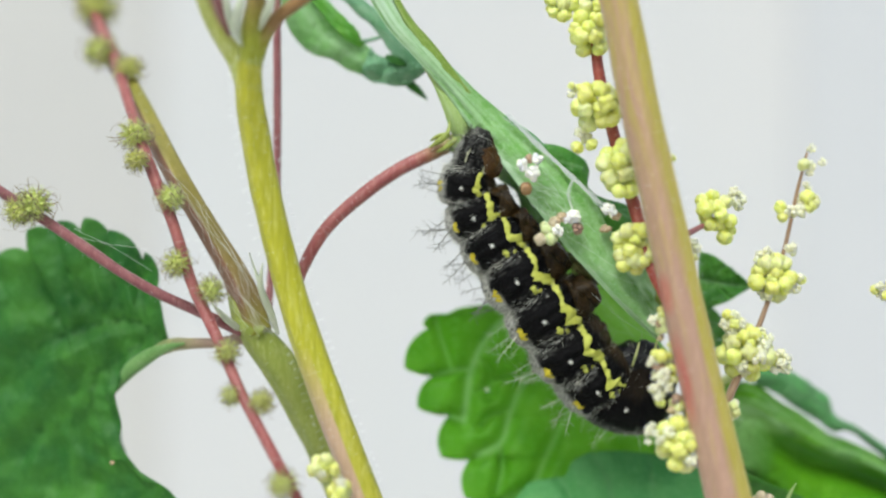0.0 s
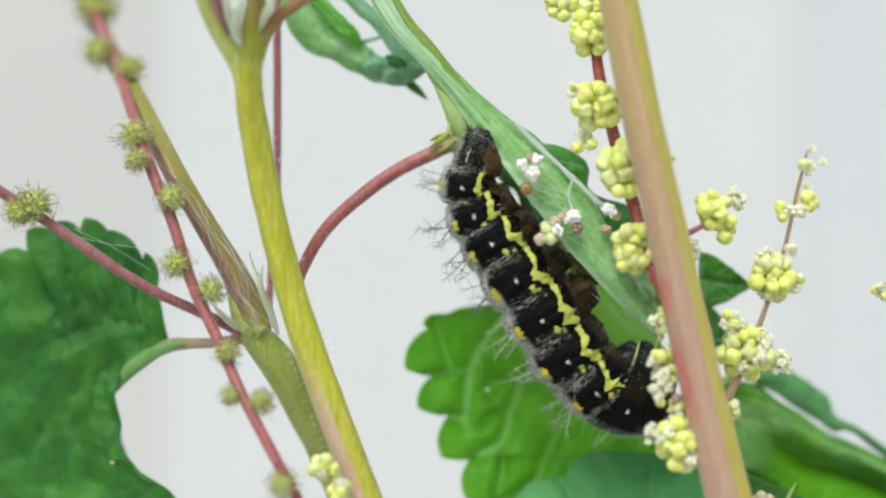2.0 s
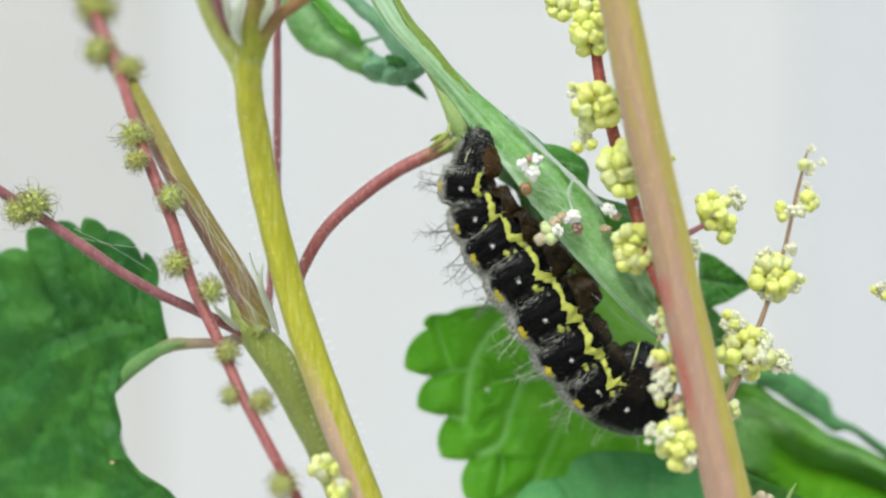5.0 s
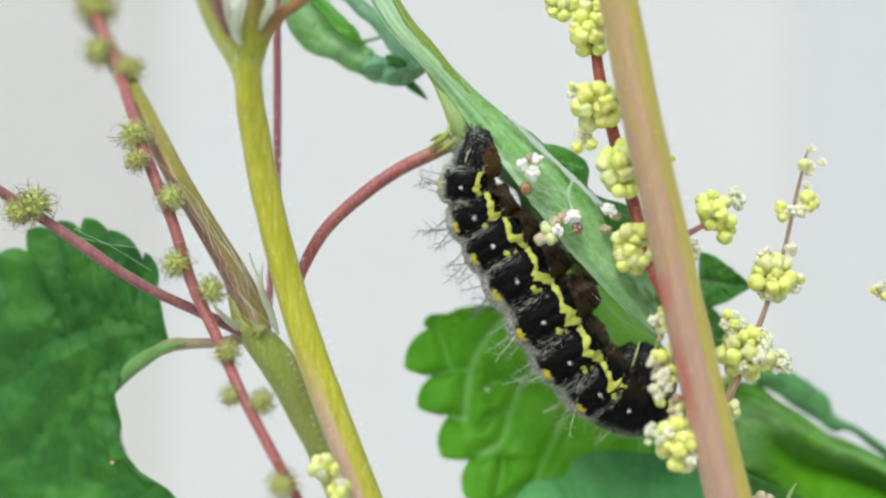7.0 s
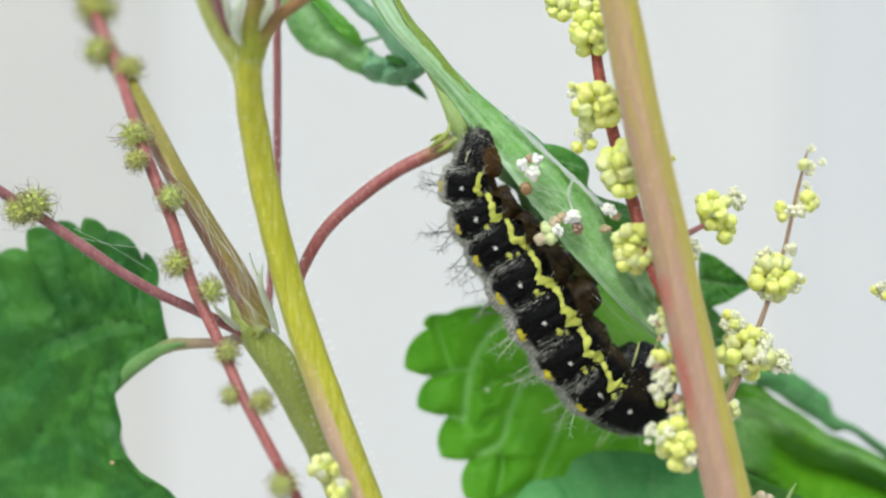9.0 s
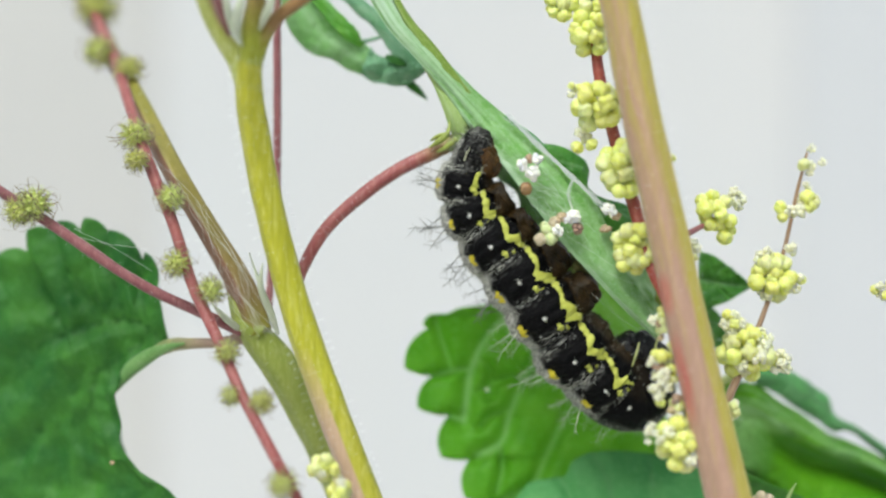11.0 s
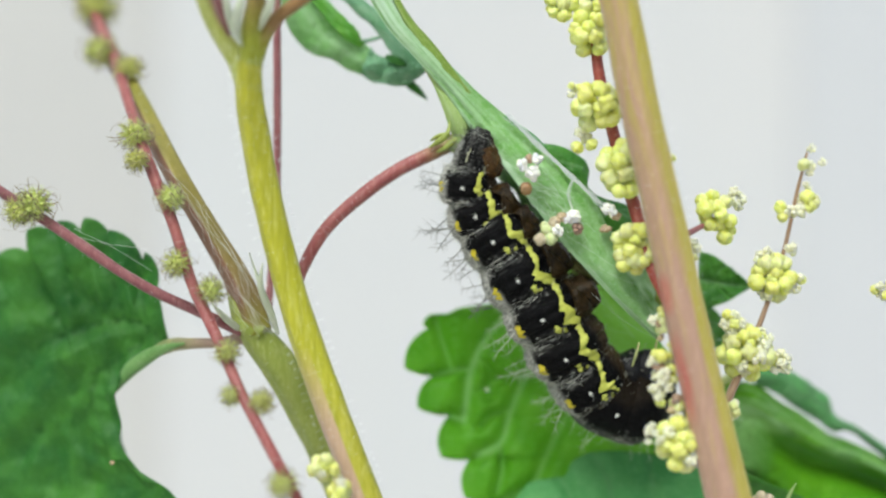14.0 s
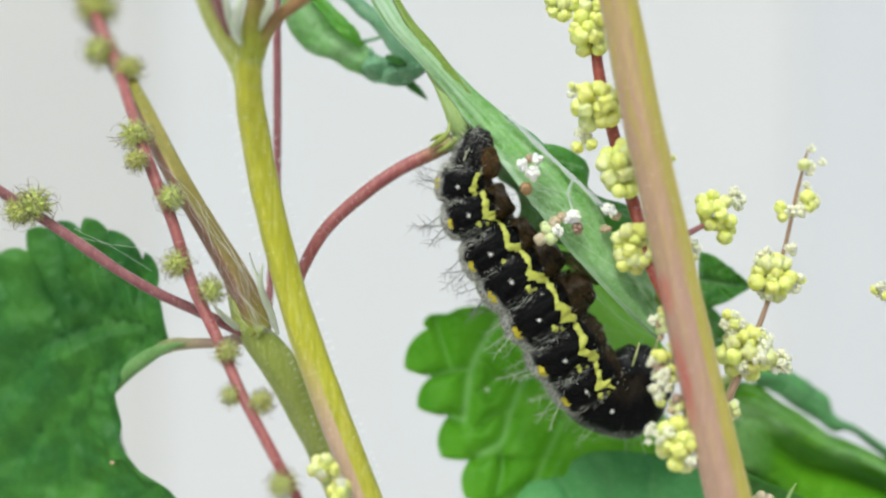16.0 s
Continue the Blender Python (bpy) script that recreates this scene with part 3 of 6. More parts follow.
part("shoot", rod([(-16.13, -7.20, 363.68), (-15.92, -8.00, 365.45), (-15.66, -9.20, 367.83), (-15.08, -10.40, 369.92), (-14.32, -12.00, 372.56)], [0.9, 0.99, 0.86, 0.76, 0.7], sides=24, n=40, square=0.05, wobble=0.1,
                  blush=lambda a, t: max(0.0, min(0.85, (t - 0.42) * 1.8))), YOUNG_STEM, front_nettle, "olive and brown young shoot")
part("petiole", rod([(-16.26, -6.60, 361.86), (-16.47, -7.10, 363.79), (-17.05, -7.60, 365.60), (-18.16, -8.60, 367.41), (-18.96, -9.60, 369.10), (-19.47, -10.60, 371.02), (-19.81, -11.00, 373.22)], [0.6, 0.88, 0.86, 0.76, 0.72, 0.72, 0.7], sides=24, n=50,
                    blush=lambda a, t: max(0.0, min(0.9, (a - 22) / 34)) * min(1.0, max(0.0, (t - 0.4) * 4)) if a < 120 else 0.1), FORK_PETIOLE, front_nettle, "pale green petiole, pinkish inside")
part("petiole_seam", rod([(-18.44, -11.60, 372.19), (-18.08, -11.00, 369.95), (-17.70, -10.00, 368.39), (-17.43, -9.40, 367.38)], [0.34, 0.34, 0.28, 0.1], sides=10, n=20), MAROON_STALK, front_nettle, "dull pink seam of the petiole")
part("petiole", rod([(-15.86, -7.40, 364.13), (-15.50, -8.00, 365.73), (-14.69, -8.80, 367.47), (-13.51, -9.40, 368.86), (-12.01, -10.00, 369.85), (-9.54, -11.00, 371.40)], [0.5, 0.72, 0.66, 0.56, 0.54, 0.5], sides=16, n=36,
                    blush=lambda a, t: max(0.0, min(0.95, (t - 0.25) * 3))), YOUNG_STEM, front_nettle, "orange-brown petiole")
for spots, radii in (([(-16.35, -9.80, 366.49), (-16.71, -10.50, 367.76), (-16.49, -11.00, 369.13), (-16.06, -11.20, 370.37)], [0.1, 0.4, 0.4, 0.2]), ([(-14.87, -9.90, 367.76), (-14.47, -10.50, 368.58), (-13.95, -11.00, 369.49), (-13.45, -11.00, 370.77)], [0.1, 0.32, 0.34, 0.1]),
                     ([(-17.13, -10.40, 367.41), (-17.27, -11.00, 368.90), (-17.44, -11.60, 371.06)], [0.05, 0.3, 0.3])):
    part("stipule", rod(spots, radii, sides=10, n=18), STIPULE, front_nettle, "pale green papery stipule")

# -- the green stem behind it, with its branch, red stalks and the toothed leaf --
back_nettle = thing("nettle_plant", (20.0, 22.0, 0.0), "green nettle stem with red flower stalks and dark leaf", "plant", "nettles")
PTS, RAD = [(-18.9, 1.4, 346.6), (-17.52, 1.50, 343.37), (-14.99, 2.40, 339.85), (-12.45, 4.50, 335.01), (-10.26, 7.00, 329.95), (-7.91, 10.00, 323.52), (-4.62, 12.00, 308.27), (14.0, 16.0, 150.0), (20.0, 22.0, -10.0)], \
    [0.5, 1.2, 1.58, 1.68, 1.75, 1.8, 2.0, 2.3, 2.7]
back_stem = part("stem", rod(PTS, RAD, sides=40, n=120, square=0.06, ridges=0.012, wobble=0.05,
                             blush=lambda a, t: max(0.0, 0.5 - t * 9)), GREEN_STEM, back_nettle)
fuzz(back_nettle, PTS[:6], RAD[:6], 170, 12, 0.35)
PTS, RAD = [(-16.59, 1.40, 342.46), (-18.18, 1.20, 346.92), (-20.40, 1.20, 350.81), (-23.66, 1.60, 356.13), (-27.71, 6.00, 362.54), (-32.71, 14.50, 369.10), (-37.75, 23.00, 376.26), (-42.40, 30.00, 383.15)], \
    [1.3, 1.2, 1.0, 0.95, 0.91, 0.86, 0.85, 0.84]
part("branch", rod(PTS, RAD, sides=36, n=100, square=0.08, ridges=0.012, wobble=0.06, blush=lambda a, t: (1.0 if a < -5 else (0.75 - t)) * min(1.0, t * 8 + 0.1)),
     OLIVE_STEM, back_nettle, "olive and brown side branch")
fuzz(back_nettle, PTS[:6], RAD[:6], 160, 13)
part("node", rod([(-18.13, 1.20, 343.99), (-17.34, 1.00, 343.09), (-16.06, 0.80, 342.40)], [0.75, 1.0, 0.75], sides=16, n=18, wobble=0.15), GREEN_STEM, back_nettle,
     "swollen green stem node")
PTS, RAD = [(-39.48, 25.00, 381.45), (-36.49, 20.00, 375.71), (-33.73, 15.00, 371.42), (-31.87, 11.50, 368.68), (-28.41, 4.00, 362.45), (-25.59, -1.00, 356.99), (-23.37, -2.20, 352.01), (-21.77, -2.60, 347.11), (-19.26, -4.20, 342.33),
            (-16.78, -6.60, 337.76), (-14.05, -8.40, 333.30), (-12.07, -8.60, 329.62), (-10.74, -6.00, 325.34)], [0.5, 0.54, 0.55, 0.54, 0.51, 0.52, 0.5, 0.5, 0.5, 0.48, 0.46, 0.46, 0.42]
red_stalk = part("flower_stalk", rod(PTS, RAD, sides=12, n=90, wobble=0.12, blush=lambda a, t: 0.0), RED_STALK, back_nettle, "thin red flower stalk")
fuzz(back_nettle, PTS, RAD, 320, 14, 0.32)
for k, (spot, r) in enumerate([((-35.32, 18.60, 374.76), 1.55), ((-33.27, 11.40, 369.10), 1.15), ((-29.87, 9.00, 367.03), 1.05), ((-27.34, 0.60, 360.10), 1.15), ((-26.61, -2.20, 357.71), 0.8),
                               ((-23.53, -2.60, 354.45), 0.95), ((-23.00, -2.80, 348.78), 0.95), ((-19.92, -3.40, 346.45), 0.92), ((-18.24, -5.40, 341.31), 0.85),
                               ((-17.68, -6.60, 337.76), 0.72), ((-15.14, -7.20, 337.26), 0.82), ((-13.09, -9.00, 330.75), 0.92)]):
    burr(red_stalk, spot, r * 1.3, 20 + k)
PTS, RAD = [(-41.68, -1.50, 356.96), (-38.87, -1.00, 355.11), (-35.86, -0.80, 353.13), (-31.04, -0.60, 349.80), (-26.21, -0.40, 346.66), (-21.60, 0.00, 344.45), (-17.92, 0.80, 342.60)], \
    [0.5, 0.48, 0.46, 0.48, 0.46, 0.46, 0.5]
cross_stalk = part("flower_stalk", rod(PTS, RAD, sides=12, n=60, wobble=0.12), MAROON_STALK, back_nettle, "thin maroon flower stalk")
fuzz(back_nettle, PTS, RAD, 90, 15, 0.3)
for k, (spot, r) in enumerate([((-35.68, -1.40, 353.90), 1.3), ((-37.03, -1.20, 353.42), 1.15)]):
    burr(cross_stalk, spot, r * 1.2, 40 + k)
part("petiole", rod([(-17.43, 1.60, 342.15), (-19.96, 2.19, 341.60), (-22.58, 3.45, 341.41), (-25.15, 4.71, 341.11), (-27.21, 5.13, 340.15)], [0.6, 0.5, 0.5, 0.65, 0.5], sides=12, n=40,
                    blush=lambda a, t: max(0.0, 0.9 - 2.2 * max(0.0, t - 0.35))), PALE_PETIOLE, back_nettle, "pale pinkish petiole")
dark_edge = run([(-25.35, 4.00, 341.68), (-25.62, 4.30, 343.33), (-25.94, 4.60, 345.12), (-26.28, 5.00, 346.67)], 16) + toothed(
    (-26.28, 5.00, 346.67), [((-27.54, 5.50, 349.68), (-27.90, 5.50, 348.85)), ((-31.01, 6.00, 351.84), (-31.06, 6.00, 351.41)), ((-33.21, 6.00, 352.89), (-33.58, 6.40, 351.47)), ((-35.87, 6.50, 352.64), (-36.33, 7.00, 351.64)),
                    ((-38.87, 7.00, 351.74), (-38.94, 7.40, 349.68)), ((-41.49, 7.60, 349.73), (-42.21, 8.00, 347.29)), ((-45.16, 8.50, 347.91), (-46.41, 9.00, 344.69))], 0.17) + run([(-46.41, 9.00, 344.69), (-47.85, 10.00, 332.73), (-47.67, 11.00, 321.70)], 50)
low_edge = run([(-25.71, 4.20, 341.46), (-28.48, 4.60, 339.78), (-29.68, 4.80, 338.41), (-30.08, 5.00, 337.04), (-30.71, 5.00, 335.37)], 60) + toothed(
    (-30.71, 5.00, 335.37), [((-29.87, 5.20, 332.58), (-30.45, 5.00, 330.43)), ((-27.96, 4.80, 329.37), (-27.40, 4.60, 328.47)), ((-24.58, 4.50, 327.13), (-23.54, 4.50, 323.10))], -0.16, 30)
blade(back_nettle, "leaf", dark_edge, run(low_edge, len(dark_edge)), DARK_LEAF, "dark green toothed nettle leaf", cols=90, facing=(-0.05, -1, 0.2), dotted=0.9, groove=0.9, wide=0.22, ripple=0.5, grain=2.6, seed=2,
      veins=[([(-25.35, 4.00, 341.79), (-27.68, 4.50, 343.15), (-29.77, 5.00, 343.55), (-32.35, 5.50, 343.21), (-34.94, 6.00, 342.28), (-37.35, 6.50, 341.31), (-40.41, 7.00, 339.47)], 0.3, 1.0), ([(-29.77, 5.00, 343.55), (-29.99, 5.00, 344.85), (-30.52, 5.50, 346.65), (-31.69, 6.00, 349.00)], 0.26, 0.8),
             ([(-27.38, 4.50, 343.00), (-27.75, 4.80, 344.86), (-28.16, 5.00, 346.93), (-28.31, 5.00, 348.49)], 0.24, 0.6), ([(-32.35, 5.50, 343.21), (-32.90, 5.80, 344.82), (-34.31, 6.00, 347.43)], 0.26, 0.5), ([(-34.94, 6.00, 342.28), (-37.08, 6.50, 344.79), (-38.29, 7.00, 346.88)], 0.26, 0.5),
             ([(-27.14, 4.40, 342.54), (-28.51, 4.70, 340.96), (-30.40, 5.00, 339.90), (-32.59, 5.40, 338.56), (-35.36, 6.00, 336.15), (-39.88, 7.00, 331.01)], 0.34, 0.7), ([(-32.33, 5.40, 338.82), (-32.59, 5.40, 336.48), (-33.63, 5.40, 333.60), (-33.06, 5.20, 328.68)], 0.34, 0.5),
             ([(-35.36, 6.00, 336.15), (-36.47, 6.20, 333.24), (-36.29, 6.50, 327.93)], 0.34, 0.35), ([(-37.35, 6.50, 341.31), (-39.35, 7.00, 338.94), (-42.71, 7.60, 336.77)], 0.3, 0.5)])
bm = bmesh.new()
ball(bm, (-30.31, 4.40, 330.41), 0.24, rings=6, sides=9, squash=0.8)
part("dry_spot", bm, DRY_BUD, back_nettle, "small dry brown spot on the leaf edge")
part("petiole", rod([(-39.79, 12.00, 321.48), (-34.29, 12.00, 322.58), (-26.20, 10.00, 321.91), (-11.75, 6.00, 325.92)], [0.4, 0.45, 0.5, 0.5], sides=10, n=30), GREEN_STEM, back_nettle)
MARGIN = ([(-23.47, 3.00, 341.45), (-25.52, 4.00, 340.90), (-27.55, 4.80, 339.86), (-29.19, 5.60, 338.54), (-30.45, 6.00, 336.62)], [0.1, 0.42, 0.7, 0.6, 0.06])
part("leaf_margin", strip([(-33.12, 9.50, 336.57), (-32.65, 9.80, 333.84), (-32.49, 10.00, 331.37), (-31.72, 10.40, 328.60), (-29.90, 11.00, 322.77)], [1.0, 2.9, 3.4, 3.6, 3.8], (0.15, -1, 0.1), roll=0.1, seed=33, ragged=0.2), DARK_LEAF, back_nettle,
     "dark green bulge of the leaf margin")
flower_cluster(red_stalk, (-9.86, -7.40, 331.93), (1.2, 0.8, 0.9), 11, 0.58, 55)
flower_cluster(red_stalk, (-8.53, -7.60, 330.00), (0.8, 0.8, 1.2), 11, 0.58, 56)
for spots, widths in (([(-14.71, 0.90, 342.39), (-15.20, 0.00, 344.25), (-16.01, -0.30, 346.46), (-16.61, -0.30, 348.15), (-17.11, -0.30, 349.65)], [0.3, 0.6, 0.42, 0.2, 0.04]), ([(-15.47, -0.20, 344.81), (-16.08, -0.50, 346.81), (-15.88, -0.50, 348.76)], [0.5, 0.5, 0.04]),
                      ([(-17.50, 1.40, 342.46), (-18.48, -0.10, 343.26), (-19.52, -0.50, 344.27), (-20.22, -0.50, 345.07)], [0.3, 0.55, 0.45, 0.1])):
    flake = part("stipule", strip(spots, widths, (0.1, -1, 0.1), roll=0.3, n=30, cols=10, ripple=0.06), STIPULE, back_nettle, "pale papery stipule")
    thick = flake.modifiers.new("thickness", "SOLIDIFY")
    thick.thickness, thick.offset = 0.1 * MM, 0.0
part("petiole", rod([(-15.89, 3.00, 343.90), (-15.93, 5.00, 346.67), (-15.59, 6.00, 352.15), (-15.38, 6.00, 362.65), (-15.43, 6.00, 371.05), (-15.48, 6.00, 376.30)], [0.4, 0.36, 0.37, 0.38, 0.38, 0.38], sides=10, n=40,
                    blush=lambda a, t: max(0, t - 0.75)), MAROON_STALK, back_nettle, "thin upright maroon petiole")
PTS, RAD = [(-13.93, 2.00, 343.70), (-12.60, 1.00, 348.03), (-10.69, 1.00, 351.46), (-7.19, 1.50, 354.86), (-3.86, 2.00, 357.22), (-0.61, 2.40, 358.82), (1.12, 2.60, 359.76)], [0.45, 0.52, 0.58, 0.6, 0.62, 0.66, 0.75]
part("petiole", rod(PTS, RAD, sides=14, n=50, wobble=0.05, blush=lambda a, t: max(0.0, (t - 0.72) * 4)), RED_STALK, back_nettle, "arching red leaf petiole")
fuzz(back_nettle, PTS, RAD, 520, 16, 0.32)

# -- the thick pink and green stem in front on the other side, with its clusters of buds --
right_nettle = thing("nettle_plant", (60.0, -4.0, 0.0), "thick pink and yellow-green nettle stem with bud clusters", "plant", "nettles")
PTS, RAD = [(13.82, -8.00, 374.32), (14.52, -8.00, 370.59), (16.34, -8.00, 361.25), (18.44, -8.00, 351.91), (20.49, -8.00, 342.58), (22.69, -8.00, 333.24), (26.42, -8.00, 317.37), (46.0, -6.0, 150.0), (60.0, -4.0, -10.0)], \
    [1.5, 1.52, 1.54, 1.58, 1.66, 1.74, 2.0, 2.3, 2.7]
part("stem", rod(PTS, RAD, sides=48, n=160, square=0.05, ridges=0.012, wobble=0.04,
                 blush=lambda a, t: ((0.95 if a < 8 else max(0.0, 0.95 - (a - 8) / 20)) * min(1.0, 0.36 + 1.3 * t) + 0.45 * noise.noise(Vector((a * 0.06, t * 14, 1.0)))
                 + 0.35 * noise.noise(Vector((a * 0.25, t * 30, 4.0)))) if a > -110 else 0.3,
                 streak=lambda a, t: max(0.0, min(1.0, 1.7 - abs(a + 68) / 22)) * max(math.exp(-((t - 0.447) / 0.02) ** 4), math.exp(-((t - 0.54) / 0.045) ** 4)) * max(0.0, 0.8 + 0.8 * noise.noise(Vector((a * 0.08, t * 25, 7.0))))), PINK_STEM, right_nettle)
fuzz(right_nettle, PTS[:6], RAD[:6], 500, 17, 0.32)
PTS, RAD = [(10.80, 0.00, 375.05), (12.99, -1.00, 370.88), (13.53, -1.50, 365.85), (14.87, -1.80, 359.90), (16.72, -2.00, 353.39), (18.02, -4.00, 348.12), (19.09, -6.00, 345.06), (19.94, -6.60, 341.92), (20.69, -6.60, 338.71), (21.36, -6.60, 335.64), (22.30, -6.60, 331.62)], \
    [0.45, 0.5, 0.5, 0.55, 0.6, 0.6, 0.52, 0.5, 0.46, 0.4, 0.3]
bud_stalk = part("flower_stalk", rod(PTS, RAD, sides=12, n=70, wobble=0.12, blush=lambda a, t: 0.0), CRIMSON_STALK, right_nettle, "red flower stalk behind the stem")
flower_cluster(bud_stalk, (10.23, -2.00, 371.19), (1.1, 1.0, 1.2), 8, 0.72, 60, 0.0, 0.0)
flower_cluster(bud_stalk, (12.88, -2.00, 368.64), (1.6, 1.2, 2.0), 16, 0.8, 61, 0.05, 0.0)
flower_cluster(bud_stalk, (12.65, -1.40, 371.30), (1.2, 0.8, 1.0), 8, 0.7, 62, 0.0, 0.0)
flower_cluster(bud_stalk, (13.60, -2.60, 362.48), (2.3, 1.6, 1.9), 22, 0.82, 63, 0.04, 0.0)
flower_cluster(bud_stalk, (12.38, -1.60, 359.82), (1.1, 0.8, 1.2), 6, 0.6, 64, 0.3, 0.0)
flower_cluster(bud_stalk, (11.66, -1.40, 363.89), (0.7, 0.6, 0.7), 4, 0.4, 65, 0.6, 0.0)
flower_cluster(bud_stalk, (15.31, -3.00, 356.97), (1.5, 1.4, 2.5), 20, 0.82, 66, 0.04, 0.0)
flower_cluster(bud_stalk, (16.65, -3.20, 350.15), (2.0, 1.6, 2.0), 26, 0.78, 67, 0.03, 0.0)
flower_cluster(bud_stalk, (18.23, -5.50, 343.75), (0.7, 0.7, 1.6), 7, 0.5, 68, 0.2, 0.2)
flower_cluster(bud_stalk, (18.35, -6.50, 339.26), (0.9, 0.8, 2.7), 15, 0.58, 69, 0.6, 0.05)
flower_cluster(bud_stalk, (19.91, -6.80, 333.82), (1.9, 1.5, 2.2), 30, 0.78, 70, 0.18, 0.0)
flower_cluster(bud_stalk, (18.74, -6.40, 344.23), (0.4, 0.4, 1.3), 9, 0.42, 74, 0.2, 0.0)
flower_cluster(bud_stalk, (19.28, -6.60, 340.60), (0.4, 0.4, 1.8), 9, 0.42, 75, 0.3, 0.1)
flower_cluster(bud_stalk, (19.65, -6.60, 337.05), (0.6, 0.5, 1.0), 8, 0.5, 76, 0.3, 0.3)
flower_cluster(bud_stalk, (21.84, -3.00, 350.05), (0.6, 0.6, 0.9), 6, 0.4, 71, 0.5, 0.2)
flower_cluster(bud_stalk, (19.34, -4.00, 357.54), (0.4, 0.4, 0.5), 3, 0.35, 72, 0.3, 0.0)
flower_cluster(bud_stalk, (24.85, -4.00, 336.27), (0.5, 0.5, 0.8), 5, 0.5, 73, 0.3, 0.0)
PTS = [(23.11, -4.00, 334.58), (25.39, -1.00, 337.65), (27.45, -0.20, 342.06), (29.09, 0.80, 345.77), (30.53, 1.30, 350.05), (31.67, 1.80, 354.62), (32.68, 1.80, 358.68)]
thin_stalk = part("flower_stalk", rod(PTS, [0.45, 0.36, 0.27, 0.22, 0.19, 0.17, 0.12], sides=10, n=50, wobble=0.15, blush=lambda a, t: 0.35), MAROON_STALK, right_nettle,
                  "thin reddish-brown flower stalk")
part("side_stalk", rod([(20.53, -3.00, 351.02), (22.03, -2.00, 351.72), (23.70, -1.00, 352.53)], [0.3, 0.26, 0.2], sides=8, n=14), MAROON_STALK, thin_stalk)
flower_cluster(thin_stalk, (23.85, -1.00, 353.42), (1.8, 1.3, 1.6), 13, 0.76, 90, 0.0, 0.0)
flower_cluster(thin_stalk, (25.87, -0.60, 354.53), (0.9, 0.6, 0.9), 6, 0.5, 91, 1.0, 0.0)
flower_cluster(thin_stalk, (24.93, -0.80, 351.29), (0.5, 0.4, 0.5), 2, 0.75, 92, 0.0, 0.0)
flower_cluster(thin_stalk, (32.26, 1.60, 357.60), (0.1, 0.1, 0.1), 1, 0.72, 93, 0.0, 0.0)
for spot, size in (((33.12, 1.80, 359.03), 0.4), ((34.09, 1.80, 357.81), 0.38), ((33.07, 1.80, 357.46), 0.45), ((32.97, 1.80, 356.85), 0.34)):
    flower_cluster(thin_stalk, spot, (0.1, 0.1, 0.1), 1, size, 94, 1.0, 0.0)
flower_cluster(thin_stalk, (31.11, 1.60, 353.29), (1.2, 0.7, 0.7), 4, 0.68, 95, 0.2, 0.0)
flower_cluster(thin_stalk, (32.53, 1.60, 354.21), (0.7, 0.6, 0.7), 4, 0.66, 96, 0.2, 0.0)
flower_cluster(thin_stalk, (32.73, 1.60, 355.62), (0.3, 0.3, 0.5), 2, 0.35, 97, 1.0, 0.0)
flower_cluster(thin_stalk, (29.30, 0.40, 347.44), (1.8, 1.3, 1.9), 18, 0.8, 98, 0.25, 0.0)
flower_cluster(thin_stalk, (30.85, 1.00, 350.05), (0.6, 0.5, 0.4), 4, 0.45, 99, 1.0, 0.0)
flower_cluster(thin_stalk, (28.45, 0.20, 349.05), (0.7, 0.5, 0.9), 7, 0.5, 100, 1.0, 0.0)
flower_cluster(thin_stalk, (31.05, 0.20, 347.05), (0.9, 0.5, 0.8), 6, 0.5, 101, 0.8, 0.0)
flower_cluster(thin_stalk, (26.77, -0.60, 341.00), (2.2, 1.6, 2.2), 34, 0.8, 102, 0.12, 0.0)
flower_cluster(thin_stalk, (25.53, -0.80, 343.49), (0.9, 0.7, 1.0), 9, 0.6, 103, 0.5, 0.0)
flower_cluster(thin_stalk, (27.82, -1.00, 342.12), (0.8, 0.6, 0.8), 5, 0.5, 104, 1.0, 0.0)
flower_cluster(thin_stalk, (29.70, -0.80, 339.92), (0.9, 0.7, 0.9), 7, 0.55, 105, 0.8, 0.0)
part("bract", strip([(30.69, 2.00, 326.68), (30.99, 1.60, 327.87), (31.55, 1.20, 329.10)], [0.2, 0.34, 0.05], (0.1, -1, 0.1), roll=0.3, n=16, cols=6), LEAF_BASE, thin_stalk, "pale green bract")
for spot, size in (((28.66, 2.00, 327.69), 0.62), ((29.37, 2.00, 327.49), 0.55), ((28.24, 2.40, 327.32), 0.5)):
    piece("withered_bud", PINK, thin_stalk, spot, Euler((0.4, 0.9, 0.2)), size, "pinkish withered bud")
flower_cluster(thin_stalk, (38.84, -0.20, 346.46), (0.8, 0.8, 0.8), 5, 0.5, 108, 0.4, 0.0)
part("side_stalk", rod([(44.15, 3.80, 339.74), (41.41, 1.80, 343.96), (39.27, 0.20, 346.29)], [0.3, 0.25, 0.2], sides=8, n=14), MAROON_STALK, thin_stalk)

